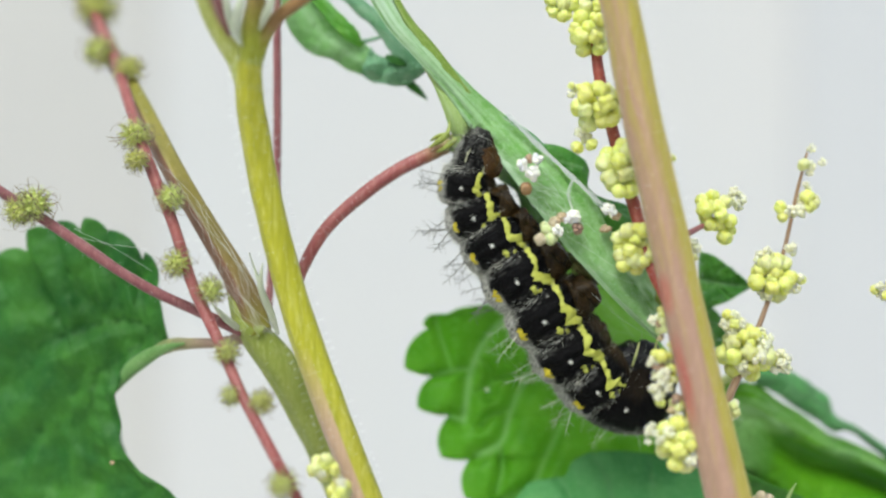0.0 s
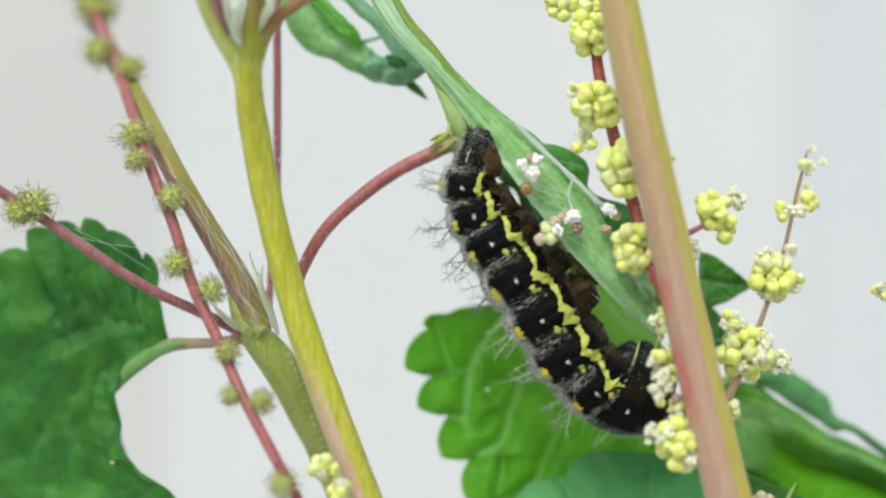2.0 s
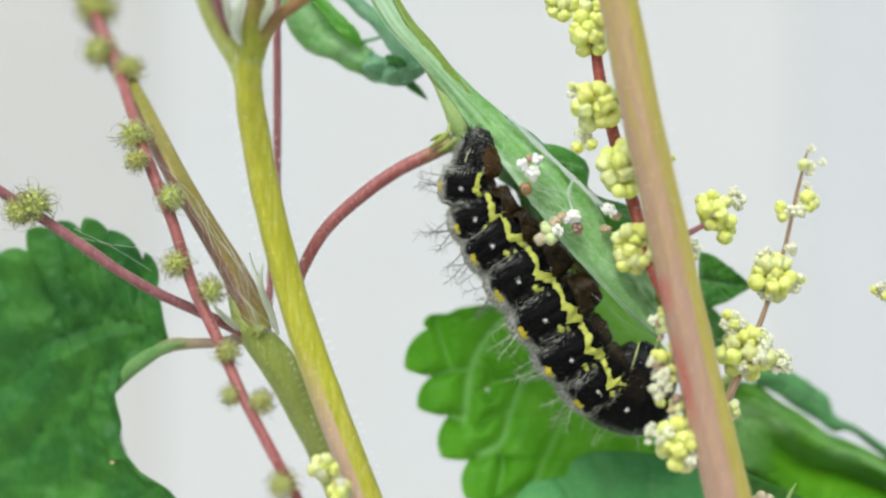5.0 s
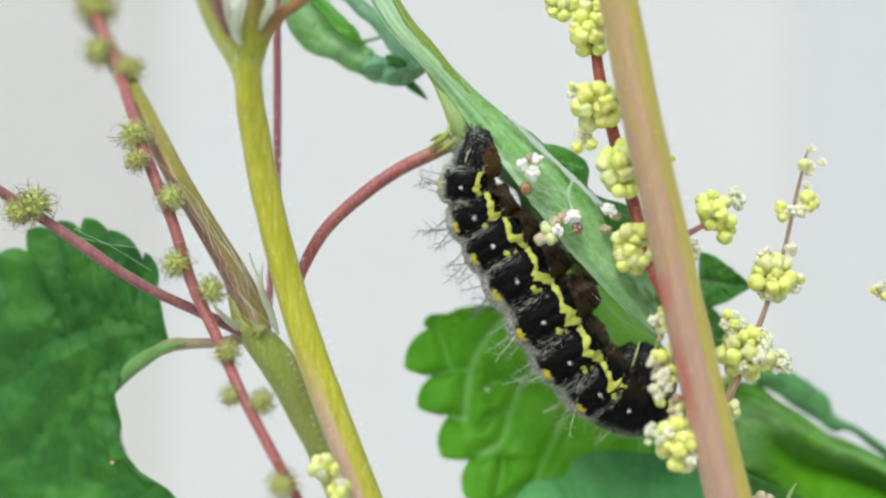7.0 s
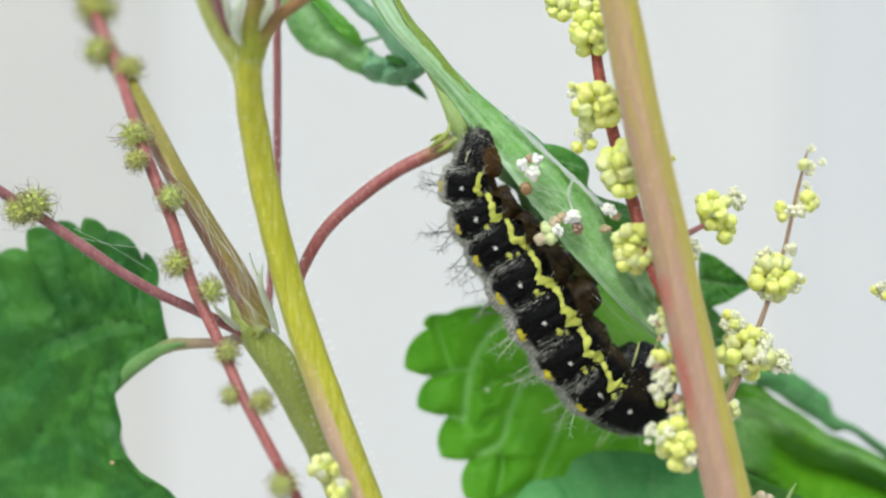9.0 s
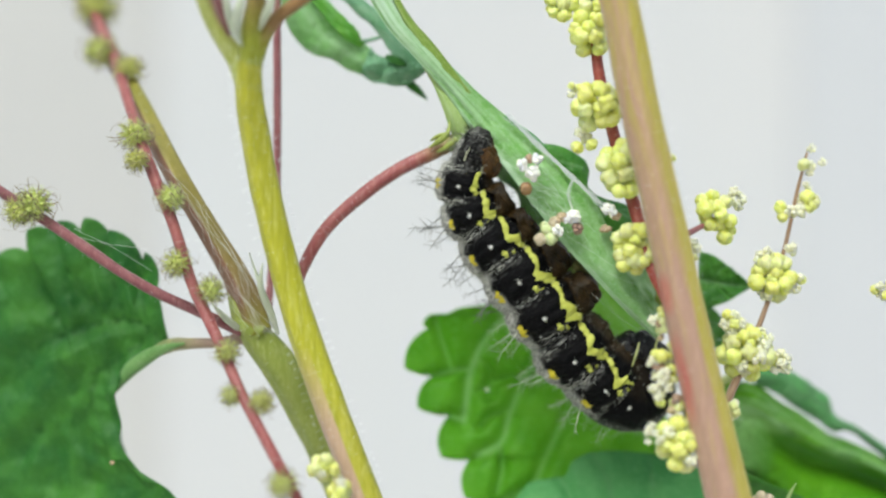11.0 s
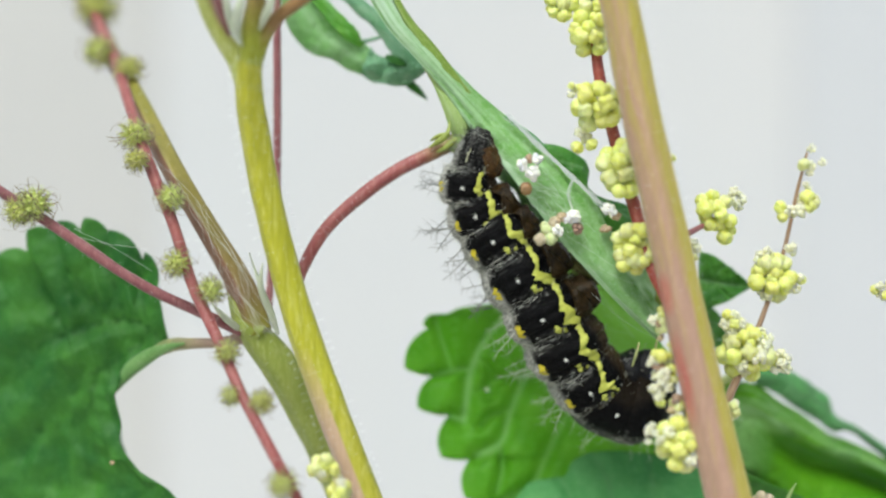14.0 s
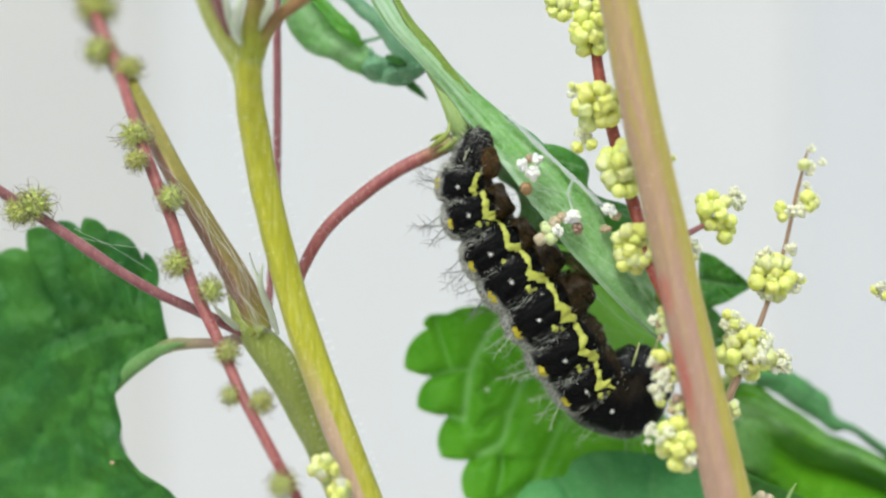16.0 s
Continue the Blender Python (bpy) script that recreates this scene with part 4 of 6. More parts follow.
for spots in ([(16.92, -3.00, 341.96), (16.62, -3.40, 341.01), (16.28, -3.40, 339.94)], [(18.53, -3.00, 342.35), (18.30, -3.20, 341.53), (18.48, -3.00, 340.30)]):
    part("flower_filament", rod(spots, [0.06, 0.12, 0.08], sides=8, n=12), PALE_PETIOLE, bud_stalk, "dull green flower filament")
for k, (spot, reach, count, size) in enumerate([((17.62, -6.40, 340.49), (0.5, 0.4, 0.6), 5, 0.42), ((18.02, -6.80, 337.78), (0.5, 0.4, 1.0), 5, 0.4), ((17.65, -7.40, 334.56), (0.9, 0.6, 0.8), 6, 0.4)]):
    flower_cluster(bud_stalk, spot, reach, count, size, 130 + k, 0.85, 0.1)
# leaves of that plant
bright_edge = run([(11.13, 13.00, 349.22), (7.78, 12.50, 346.75), (5.17, 12.00, 345.00), (3.62, 11.60, 344.30), (1.42, 11.20, 344.21), (-0.05, 11.00, 343.40)], 40) + toothed(
    (-0.05, 11.00, 343.40), [((-1.90, 10.60, 342.82), (-1.47, 10.80, 342.32))], 0.3) + toothed(
    (-1.47, 10.80, 342.32), [((-3.68, 10.00, 338.58), (-0.87, 10.80, 337.86)), ((-2.44, 10.00, 334.79), (0.65, 10.80, 334.04)), ((-0.22, 10.00, 330.14), (2.72, 10.80, 329.85)), ((2.06, 10.00, 326.24), (4.47, 10.80, 325.88)), ((4.22, 10.00, 322.45), (6.86, 10.80, 321.74))], 0.17, 24)
blade(right_nettle, "leaf", bright_edge, [(12.05, 14.00, 349.50), (15.40, 14.00, 343.36), (18.74, 14.00, 337.78), (22.48, 13.00, 332.34), (22.95, 12.50, 326.89), (22.31, 12.00, 321.48)], BRIGHT_LEAF, "bright green toothed nettle leaf", cols=90,
      groove=1.25, wide=0.3, ripple=0.2, grain=2.4, seed=5,
      veins=[([(7.81, 13.00, 344.24), (5.29, 12.40, 342.61), (3.63, 12.00, 340.44), (2.79, 11.60, 338.44), (2.29, 11.20, 335.58), (2.02, 11.00, 333.42)], 0.31, 0.47), ([(2.79, 11.60, 338.44), (0.98, 11.20, 338.31), (-0.87, 10.90, 337.85)], 0.20, 0.33), ([(2.02, 11.00, 333.42), (0.65, 10.90, 333.92)], 0.26, 0.39),
             ([(0.87, 11.20, 338.31), (0.22, 11.00, 340.24), (-0.33, 10.90, 341.88), (-0.65, 10.80, 343.19)], 0.17, 0.28), ([(10.93, 14.00, 340.57), (8.36, 13.00, 337.87), (6.65, 12.00, 334.39), (5.47, 11.40, 331.18), (3.33, 11.00, 330.15)], 0.29, 0.41),
             ([(14.28, 14.00, 336.11), (11.96, 13.00, 333.44), (10.22, 12.00, 330.27), (8.53, 11.40, 327.08), (5.78, 11.00, 325.84)], 0.29, 0.25), ([(5.47, 11.40, 331.18), (5.79, 11.20, 328.75), (5.24, 11.00, 326.60)], 0.20, 0.22), ([(6.65, 12.00, 334.39), (4.71, 11.60, 333.89), (3.61, 11.20, 332.85)], 0.17, 0.19),
             ([(8.36, 13.00, 337.87), (5.84, 12.40, 337.49), (3.62, 11.80, 336.34)], 0.17, 0.17), ([(3.35, 12.00, 339.72), (4.73, 12.00, 337.96), (4.61, 11.80, 335.79)], 0.15, 0.11)])
blade(right_nettle, "leaf", run([(5.99, 9.60, 324.96), (7.23, 9.60, 326.42), (8.31, 9.60, 327.66), (10.31, 9.60, 328.09), (11.65, 9.50, 328.38), (12.29, 9.50, 329.67), (13.90, 9.40, 330.50), (17.54, 9.20, 330.74), (20.73, 9.00, 330.40), (24.49, 9.00, 329.75), (27.09, 8.60, 329.81), (28.18, 8.20, 328.59)], 90), [(4.69, 8.00, 322.34), (8.81, 7.40, 322.47), (13.54, 7.00, 322.29), (17.77, 7.00, 322.29), (22.00, 7.00, 322.29), (25.17, 7.00, 322.29), (28.24, 7.00, 325.73)], BLUE_LEAF,
      "bluish green nettle leaf in front", cols=40, bow=0.6, ripple=0.3, grain=2.6, seed=6, groove=0.3, wide=0.4, veins=[([(13.22, 4.00, 331.62), (15.21, 3.40, 328.98), (16.11, 2.40, 325.58)], 0.25, 0.5), ([(9.09, 4.00, 329.91), (11.58, 3.00, 327.51), (12.54, 2.40, 324.56)], 0.22, 0.4), ([(19.42, 4.00, 331.15), (19.77, 3.00, 329.05), (19.36, 2.00, 325.15)], 0.22, 0.4)])
blade(right_nettle, "leaf", run([(26.53, 13.30, 336.96), (30.88, 13.90, 336.57), (32.87, 14.30, 335.13), (35.69, 14.80, 333.39), (38.38, 15.20, 331.54), (40.39, 15.50, 330.77), (41.83, 15.80, 330.10), (49.39, 17.00, 326.11)], 110), [(25.53, 10.20, 324.85), (28.43, 9.80, 323.84), (30.49, 9.40, 323.38), (34.16, 9.00, 322.66), (39.17, 9.60, 321.99), (47.16, 10.80, 319.56)], SHADED_LEAF,
      "shaded green nettle leaf with a rolled margin", cols=90, ripple=0.6, grain=1.9, seed=7,
      profile=lambda t, u: 1.8 * math.exp(-((u - 0.13) / 0.13) ** 2) * min(1.0, 3 * t) - 3.6 * math.exp(-((u - 0.32) / 0.1) ** 2) * max(0.0, min(1.0, 3 * (t - 0.2))) - 7.0 * max(0.0, min(1.0, (u - 0.6) / 0.2)) * max(0.0, min(1.0, 1.6 - 3.4 * t)),
      streak=lambda t, u: math.exp(-((u - 0.14) / 0.13) ** 2) * min(1.0, 4 * t) * (0.45 + 1.5 * noise.noise(Vector((t * 5, u * 38, 3)))) + 0.5 * max(0.0, min(1.0, 1.5 - 4 * t)) * max(0.0, min(1.0, (u - 0.1) * 8)))
# added dark blade: the shade below the rolled leaf, put in as colour
blade(right_nettle, "leaf", run([(26.84, 7.40, 329.79), (28.96, 7.40, 328.67), (31.40, 7.60, 327.63), (33.90, 8.00, 326.60)], 40), [(27.81, 12.00, 321.48), (30.01, 12.00, 321.20), (32.48, 12.00, 321.48), (36.05, 12.00, 322.58)], UPPER_LEAF, "dark green sheet standing in for shade under a leaf", cols=30, ripple=0.3, grain=1.6, seed=31)
leaf(right_nettle, (24.04, 10.00, 344.64), (27.51, 10.00, 340.20), (0.0, -1, 0.2), 1.4, UPPER_LEAF, teeth=3, tooth=0.08, peak=0.4, heart=0.0, veins=4, fold=0.2,
     quilt=0.06, seed=18, label="small dark green leaf tip", rows=60)
blade(right_nettle, "leaf", run([(23.90, 7.00, 349.74), (25.28, 7.00, 349.31), (26.76, 7.00, 348.25), (27.92, 7.00, 347.30), (28.72, 7.00, 346.51)], 60), [(23.90, 7.00, 344.34), (25.28, 7.00, 344.61), (26.76, 7.00, 345.19), (27.92, 7.00, 345.93), (28.77, 7.00, 346.46)], UPPER_LEAF, "small dark green pointed leaf", cols=40, ripple=0.3, grain=0.8, seed=10, groove=0.4, wide=0.45,
      profile=lambda t, u: 1.0 * abs(u - 0.5), veins=[([(24.11, 7.00, 347.09), (26.23, 7.00, 346.77), (28.66, 7.00, 346.51)], 0.18, 0.7), ([(25.28, 7.00, 346.88), (25.81, 7.00, 347.94), (26.44, 7.00, 348.47)], 0.1, 0.4), ([(25.49, 7.00, 346.83), (26.34, 7.00, 345.93), (26.86, 7.00, 345.29)], 0.1, 0.5), ([(26.76, 7.00, 346.72), (27.39, 7.00, 347.30)], 0.1, 0.3)])
part("petiole", rod([(11.09, 12.50, 351.16), (16.27, 12.00, 350.60), (19.42, 4.00, 345.92), (20.28, -3.00, 344.20), (20.44, -7.00, 342.51)], [0.5, 0.5, 0.5, 0.5, 0.5], sides=10, n=30), GREEN_STEM, right_nettle)
part("petiole", rod([(22.80, 7.00, 347.51), (21.05, 0.00, 347.05), (19.77, -6.00, 346.25)], [0.4, 0.4, 0.4], sides=10, n=16), GREEN_STEM, right_nettle)
part("petiole", rod([(31.49, 16.00, 338.73), (27.40, 10.00, 337.60), (24.72, 6.00, 336.93), (21.48, -6.00, 337.69)], [0.5, 0.5, 0.5, 0.5], sides=10, n=20), GREEN_STEM, right_nettle)
part("petiole", rod([(23.62, 3.00, 322.12), (23.65, -2.00, 324.48), (23.55, -7.00, 328.85)], [0.5, 0.5, 0.5], sides=10, n=16), GREEN_STEM, right_nettle)

# -- the leaf that is folded and tied with silk --


part("leaf_margin", rod(*MARGIN, sides=16, n=40, wobble=0.1), MARGIN_LEAF, back_nettle, "pale green rolled leaf margin")
blade(right_nettle, "leaf", run([(30.62, 13.50, 338.38), (33.71, 14.50, 338.08), (36.73, 14.50, 336.39), (38.19, 14.50, 335.22), (38.64, 14.50, 333.82), (41.36, 15.00, 332.18), (44.22, 15.50, 330.20), (48.64, 16.50, 326.76)], 90),
      run([(30.62, 13.50, 336.72), (33.14, 14.00, 335.61), (35.11, 14.30, 334.23), (37.07, 14.50, 333.09), (38.86, 14.50, 331.92), (39.81, 14.70, 332.06), (42.89, 15.40, 330.22), (48.64, 16.50, 325.06)], 90), BLUE_LEAF, "narrow dark upturned leaf edge", cols=24, bow=0.8, ripple=0.4, grain=1.0, seed=22, streak=lambda t, u: 0.75 + 1.2 * noise.noise(Vector((t * 12, u * 4, 9))),
      groove=0.2, veins=[([(33.44, 19.50, 336.36), (37.06, 20.00, 334.91), (39.97, 20.00, 332.69), (45.54, 21.00, 328.93)], 0.3, 0.3)])
piece("white_speck", ANTHERS[0], right_nettle, (4.22, 9.80, 336.54), None, 0.22, "tiny white speck on the leaf")
tent = thing("folded_leaf", (0.82, 2.50, 359.65), "pale green nettle leaf folded and tied with silk", "leaf")
blade(tent, "leaf_tooth", run([(8.53, 3.40, 359.51), (10.30, 3.00, 359.37), (11.68, 3.00, 358.81), (12.88, 3.20, 358.00)], 40) + run([(12.88, 3.20, 358.00), (13.25, 3.30, 357.03), (12.67, 3.20, 356.05)], 20) + run([(12.67, 3.20, 356.05), (13.77, 3.40, 354.98), (15.49, 3.60, 354.32), (16.91, 3.80, 353.87), (17.66, 4.00, 352.43)], 40),
      [(8.61, 3.00, 358.76), (10.26, 2.60, 357.40), (11.42, 2.40, 356.27), (12.01, 2.20, 355.65), (13.01, 2.00, 354.52), (14.13, 2.00, 352.85), (15.57, 2.20, 351.32), (17.05, 2.60, 350.56)], UPPER_LEAF, "dark green tooth of the folded leaf", cols=30, bow=0.5, ripple=0.2, grain=1.1, seed=44,
      groove=0.15, veins=[([(9.78, 3.00, 357.99), (11.06, 3.00, 357.73), (12.60, 3.00, 357.22)], 0.14, 0.5), ([(11.54, 2.60, 356.28), (14.14, 3.00, 354.25), (16.70, 3.00, 352.87)], 0.16, 0.5), ([(14.14, 3.00, 354.25), (15.42, 3.00, 353.53), (16.70, 3.00, 353.53)], 0.12, 0.4)])
blade(tent, "blade", run([(7.95, 6.50, 353.21), (8.48, 6.50, 349.00), (9.72, 6.80, 345.83), (12.06, 7.00, 343.71), (13.24, 7.20, 341.58), (14.66, 7.60, 340.06), (16.10, 8.00, 339.39), (17.80, 8.00, 339.29), (19.51, 8.00, 339.39)], 90), run([(8.64, 5.00, 353.70), (11.20, 4.50, 350.83), (14.02, 4.20, 347.72), (16.86, 4.20, 344.47), (19.96, 4.80, 341.42), (21.30, 6.00, 339.87)], 90),
      INNER_LEAF, "bright green inner side of the folded leaf", cols=50, bow=0.5, ripple=0.2, grain=2.2, seed=13, groove=0.15,
      veins=[([(14.48, 6.00, 345.86), (16.06, 6.00, 343.76), (17.52, 6.00, 341.92)], 0.14, 0.35), ([(15.72, 5.40, 345.87), (17.55, 5.40, 343.26)], 0.12, 0.25), ([(14.55, 6.60, 342.94), (15.84, 6.40, 342.42), (17.21, 6.00, 342.18)], 0.12, 0.2)])
blade(tent, "leaf_fold", run([(4.21, 3.40, 358.38), (4.96, 4.00, 356.66), (6.71, 4.00, 355.22), (7.13, 4.00, 353.77), (6.82, 4.00, 352.22), (8.60, 4.40, 351.09)], 60), [(6.15, 2.00, 357.16), (7.67, 2.00, 354.88), (8.96, 2.20, 353.10), (10.26, 2.60, 351.33), (11.06, 3.00, 350.31)], TENT_LEAF, "pale lobe under the silk band", cols=24, bow=0.3,
      ripple=0.25, grain=1.2, seed=15)
blade(tent, "leaf_fold", run([(14.66, 2.20, 351.83), (16.36, 2.40, 348.01), (18.75, 3.00, 343.80)], 50), [(17.52, 3.40, 350.57), (19.43, 3.40, 346.97), (20.28, 3.60, 342.85)], TENT_LEAF, "silky pale green patch beside the stem", cols=24, bow=0.3, ripple=0.35, grain=0.9, seed=16,
      streak=lambda t, u: 0.3 + 0.8 * noise.noise(Vector((t * 9, u * 5, 4))))
blade(tent, "rolled_edge", run([(-7.34, 2.40, 373.75), (-4.76, 1.60, 369.55), (-2.22, 1.30, 366.82), (0.30, 1.20, 363.88), (2.62, 0.80, 360.62), (4.41, 0.20, 358.56), (6.18, -0.40, 356.23), (8.24, -0.80, 353.43), (10.54, -1.20, 350.45), (13.26, -1.20, 347.48), (16.16, -1.00, 344.50), (19.08, -0.40, 341.88)], 190),
      [(-4.82, 3.00, 373.87), (-2.85, 2.40, 370.44), (-0.10, 2.00, 367.33), (2.74, 1.80, 364.36), (5.87, 1.40, 361.63), (7.94, 0.60, 359.79), (9.40, 0.00, 358.30), (11.36, -0.40, 356.23), (13.63, -0.60, 353.63), (14.85, -0.80, 350.74), (16.19, -0.80, 347.72), (18.30, -0.60, 343.98), (19.26, -0.20, 341.97)], TENT_LEAF,
      "pale silky underside rolled into a strip", cols=60, bow=0.7, ripple=0.16, grain=1.2, seed=1,
      profile=lambda t, u: 0.14 * max(0.0, 1 - 1.2 * t) * noise.noise(Vector((t * 3, u * 9, 2))) + 0.05 * max(0.0, 1 - 1.3 * t) * noise.noise(Vector((t * 6, u * 26, 5))),
      streak=lambda t, u: 0.95 * max(0.0, 0.75 - 2.1 * t) + 0.55 * math.exp(-(u / 0.1) ** 2) + max(0.0, 1 - 1.15 * t) * (0.9 * noise.noise(Vector((t * 5, u * 7, 6))) + 0.5 * noise.noise(Vector((t * 9, u * 22, 8)))) + 0.25 * max(0.0, t - 0.45))
ribbon(tent, "leaf_fold", OLIVE_FOLD, "olive back of the folded leaf", [(-4.77, 1.80, 373.39), (-3.04, 1.60, 370.31), (-0.81, 1.30, 367.63), (1.01, 1.10, 365.28), (2.42, 1.00, 363.86)], [0.3, 0.75, 0.85, 0.65, 0.05], (0.3, -1, 0.2), roll=0.4, seed=3, n=40, cols=10)
ribbon(tent, "leaf_fold", BLUE_LEAF, "bluish dark edge of the folded leaf", [(5.50, 1.20, 361.86), (6.84, 0.80, 360.82), (8.07, 0.40, 359.88), (9.11, 0.20, 358.96)], [0.1, 0.32, 0.36, 0.1], (0.3, -1, 0.3), roll=0.3, seed=53, n=30, cols=8)
ribbon(tent, "withered_patch", DRY_LEAF, "brownish chewed patch of the folded leaf", [(10.40, 1.20, 349.65), (11.60, 0.60, 348.95), (12.86, 0.60, 347.94), (13.81, 1.00, 346.93)], [0.4, 1.5, 1.6, 0.3], (0.1, -1, 0.1), roll=0.3, ripple=0.4, seed=61, n=40, cols=20, ragged=0.5)
ribbon(tent, "leaf_fold", LEAF_BASE, "yellow-green leaf base at the petiole",
       [(-1.73, 2.20, 367.10), (0.20, 1.80, 364.25), (1.42, 1.60, 361.95), (1.83, 1.80, 360.20), (0.81, 2.20, 358.80)], [0.6, 1.5, 2.2, 2.0, 0.9], (0, -1, 0.1), roll=0.5, seed=4)
ribbon(tent, "leaf_fold", GREY_LEAF, "greyish green rolled leaf edge",
       [(-10.02, 8.00, 374.78), (-7.76, 7.60, 372.79), (-5.83, 7.20, 371.13), (-4.44, 7.00, 369.41), (-3.27, 6.80, 367.90), (-1.90, 6.60, 366.61)], [0.9, 1.3, 1.5, 1.9, 2.0, 0.6], (0, -1, 0.1), roll=0.5, seed=5, ragged=0.2, streak=0.2)
blade(tent, "leaf_fold", run([(-15.52, 9.40, 374.41), (-15.01, 9.20, 371.84), (-13.86, 9.00, 369.82), (-12.39, 8.80, 368.56), (-10.28, 8.60, 367.88), (-8.87, 8.40, 366.95), (-7.05, 8.20, 366.39)], 70), [(-11.73, 8.60, 374.36), (-10.16, 8.40, 372.72), (-8.75, 8.20, 370.98), (-7.57, 8.00, 369.56), (-7.04, 8.00, 369.03), (-6.61, 8.00, 368.60)], LOBE,
      "pale green hanging lobe", cols=36, bow=0.9, ripple=0.35, grain=1.8, seed=6, groove=0.3, veins=[([(-13.64, 9.00, 373.15), (-11.48, 8.80, 370.43), (-8.77, 8.40, 368.23), (-7.15, 8.20, 367.24)], 0.3, 0.5), ([(-11.21, 8.80, 370.33), (-12.01, 8.80, 368.82)], 0.2, 0.4), ([(-9.30, 8.40, 368.66), (-9.84, 8.40, 367.80)], 0.2, 0.4)])
ribbon(tent, "leaf_fold", FRESH_LOBE, "bright green patch of the lobe",
       [(-12.52, 7.40, 374.03), (-10.26, 7.00, 371.73), (-8.56, 6.90, 370.03), (-7.63, 7.30, 369.03)], [0.6, 1.3, 1.4, 0.4], (0, -1, 0.2), roll=0.1, seed=7, ragged=0.14, streak=0.0)
blade(tent, "leaf_fold", run([(-7.65, 7.60, 366.52), (-6.85, 7.60, 365.83), (-5.09, 7.40, 365.44), (-3.60, 7.20, 365.36), (-2.33, 7.00, 366.02), (-1.48, 6.80, 366.74)], 60), [(-6.86, 7.80, 368.89), (-6.16, 7.60, 368.22), (-4.88, 7.40, 367.77), (-3.81, 7.20, 367.74), (-2.59, 6.80, 367.48), (-1.69, 6.60, 367.03)], GREY_LEAF,
      "crumpled greyish leaf edge", cols=30, bow=0.7, ripple=0.6, grain=0.9, seed=8, streak=lambda t, u: 0.9 * max(0.0, noise.noise(Vector((t * 7, u * 3, 2)))))
# the hollow's darkness is a dark strip laid in front, not a real recess
ribbon(tent, "leaf_fold", DARK_LEAF, "dark green strip painting a shaded hollow on the crumpled edge", [(-5.27, 6.60, 367.98), (-4.42, 6.40, 367.53), (-3.47, 6.20, 367.08)], [0.3, 0.9, 0.2], (0, -1, 0.3), roll=0.3, n=20, cols=8, seed=54)
ribbon(tent, "leaf_tip", DARK_LEAF, "dark dry leaf tip", [(-3.31, 7.90, 365.72), (-2.45, 7.70, 364.94), (-1.49, 7.70, 364.04)], [0.9, 0.7, 0.05], (0, -1, 0.2), roll=0.4, n=16, cols=6, seed=9)
part("leaf_vein", rod([(-8.32, 8.10, 369.47), (-6.59, 7.70, 369.73), (-4.99, 7.30, 370.20)], [0.14, 0.18, 0.12], sides=8, n=14), GREY_LEAF, tent)
for spots in ([(-1.22, 1.60, 359.07), (-0.40, 0.90, 359.52), (0.30, 0.60, 360.10), (0.60, 1.00, 361.34)], [(-1.11, 1.60, 359.68), (-0.30, 1.00, 360.03), (0.60, 0.80, 360.22)], [(-0.51, 1.40, 358.65), (0.40, 0.50, 359.09), (1.11, 0.60, 359.80)]):
    part("stipule", rod(spots, [0.08, 0.25, 0.21, 0.04][:len(spots)], sides=14, n=24, wobble=0.8), GREEN_STEM, tent, "yellow-green stipule at the petiole joint")


def fallen(name, mesh, spot, turn, size, label, category):
    """A loose flower that lies on the folded leaf."""
    ob = new(name, mesh)
    ob.matrix_basis = Matrix.Translation(Vector(spot) * MM) @ Euler(turn).to_matrix().to_4x4() @ Matrix.Diagonal((size, size, size, 1))
    return tagged(ob, label, category, "flowers fallen on the folded leaf")


for k, (spot, r) in enumerate([((6.86, -3.20, 357.25), 0.62), ((7.58, -3.30, 356.47), 0.66), ((7.88, -3.20, 356.76), 0.5), ((8.17, -3.20, 357.78), 0.55), ((11.29, -3.20, 352.77), 0.7), ((10.81, -3.10, 352.58), 0.5), ((9.92, -3.30, 351.60), 0.6), ((14.28, -2.60, 353.37), 0.6), ((14.67, -2.60, 353.18), 0.45)]):
    fallen("fallen_flower", WHITE_ANTHERS[k % 2], spot, (k, 2 * k, 0), r, "white fallen flower caught in leaf silk", "flower")
for k, (spot, r) in enumerate([((7.40, -3.10, 357.74), 0.42), ((11.60, -3.00, 351.80), 0.6), ((10.15, -2.90, 352.68), 0.55), ((14.99, -2.40, 352.89), 0.5), ((14.16, -2.00, 351.77), 0.5)]):
    fallen("withered_flower", WITHERED[k % 2], spot, (k, 2 * k, 1), r, "brown withered flower caught in leaf silk", "flower")
for k, (spot, r, mesh, look_of) in enumerate([((7.19, -2.60, 355.23), 0.58, AMBER, "amber dry bud caught in leaf silk"), ((8.38, -3.00, 350.83), 0.6, PINK, "pinkish dry bud caught in leaf silk"), ((9.62, -2.80, 352.29), 0.62, PINK, "pinkish dry bud caught in leaf silk"),
                                     ((8.98, -2.80, 351.61), 0.6, FADED, "pale yellow-green fallen bud caught in leaf silk"), ((9.32, -2.90, 350.93), 0.65, FADED, "pale yellow-green fallen bud caught in leaf silk"), ((8.80, -2.60, 352.01), 0.45, FADED, "pale yellow-green fallen bud caught in leaf silk")]):
    fallen("fallen_bud", mesh, spot, (k + 1, k, 0), r, look_of, "flower bud")


def strand(parent, points, width=0.035, name="silk_strand"):
    return part(name, rod(points, [width] * len(points), sides=5, n=18), SILK, parent, "thin white silk thread")


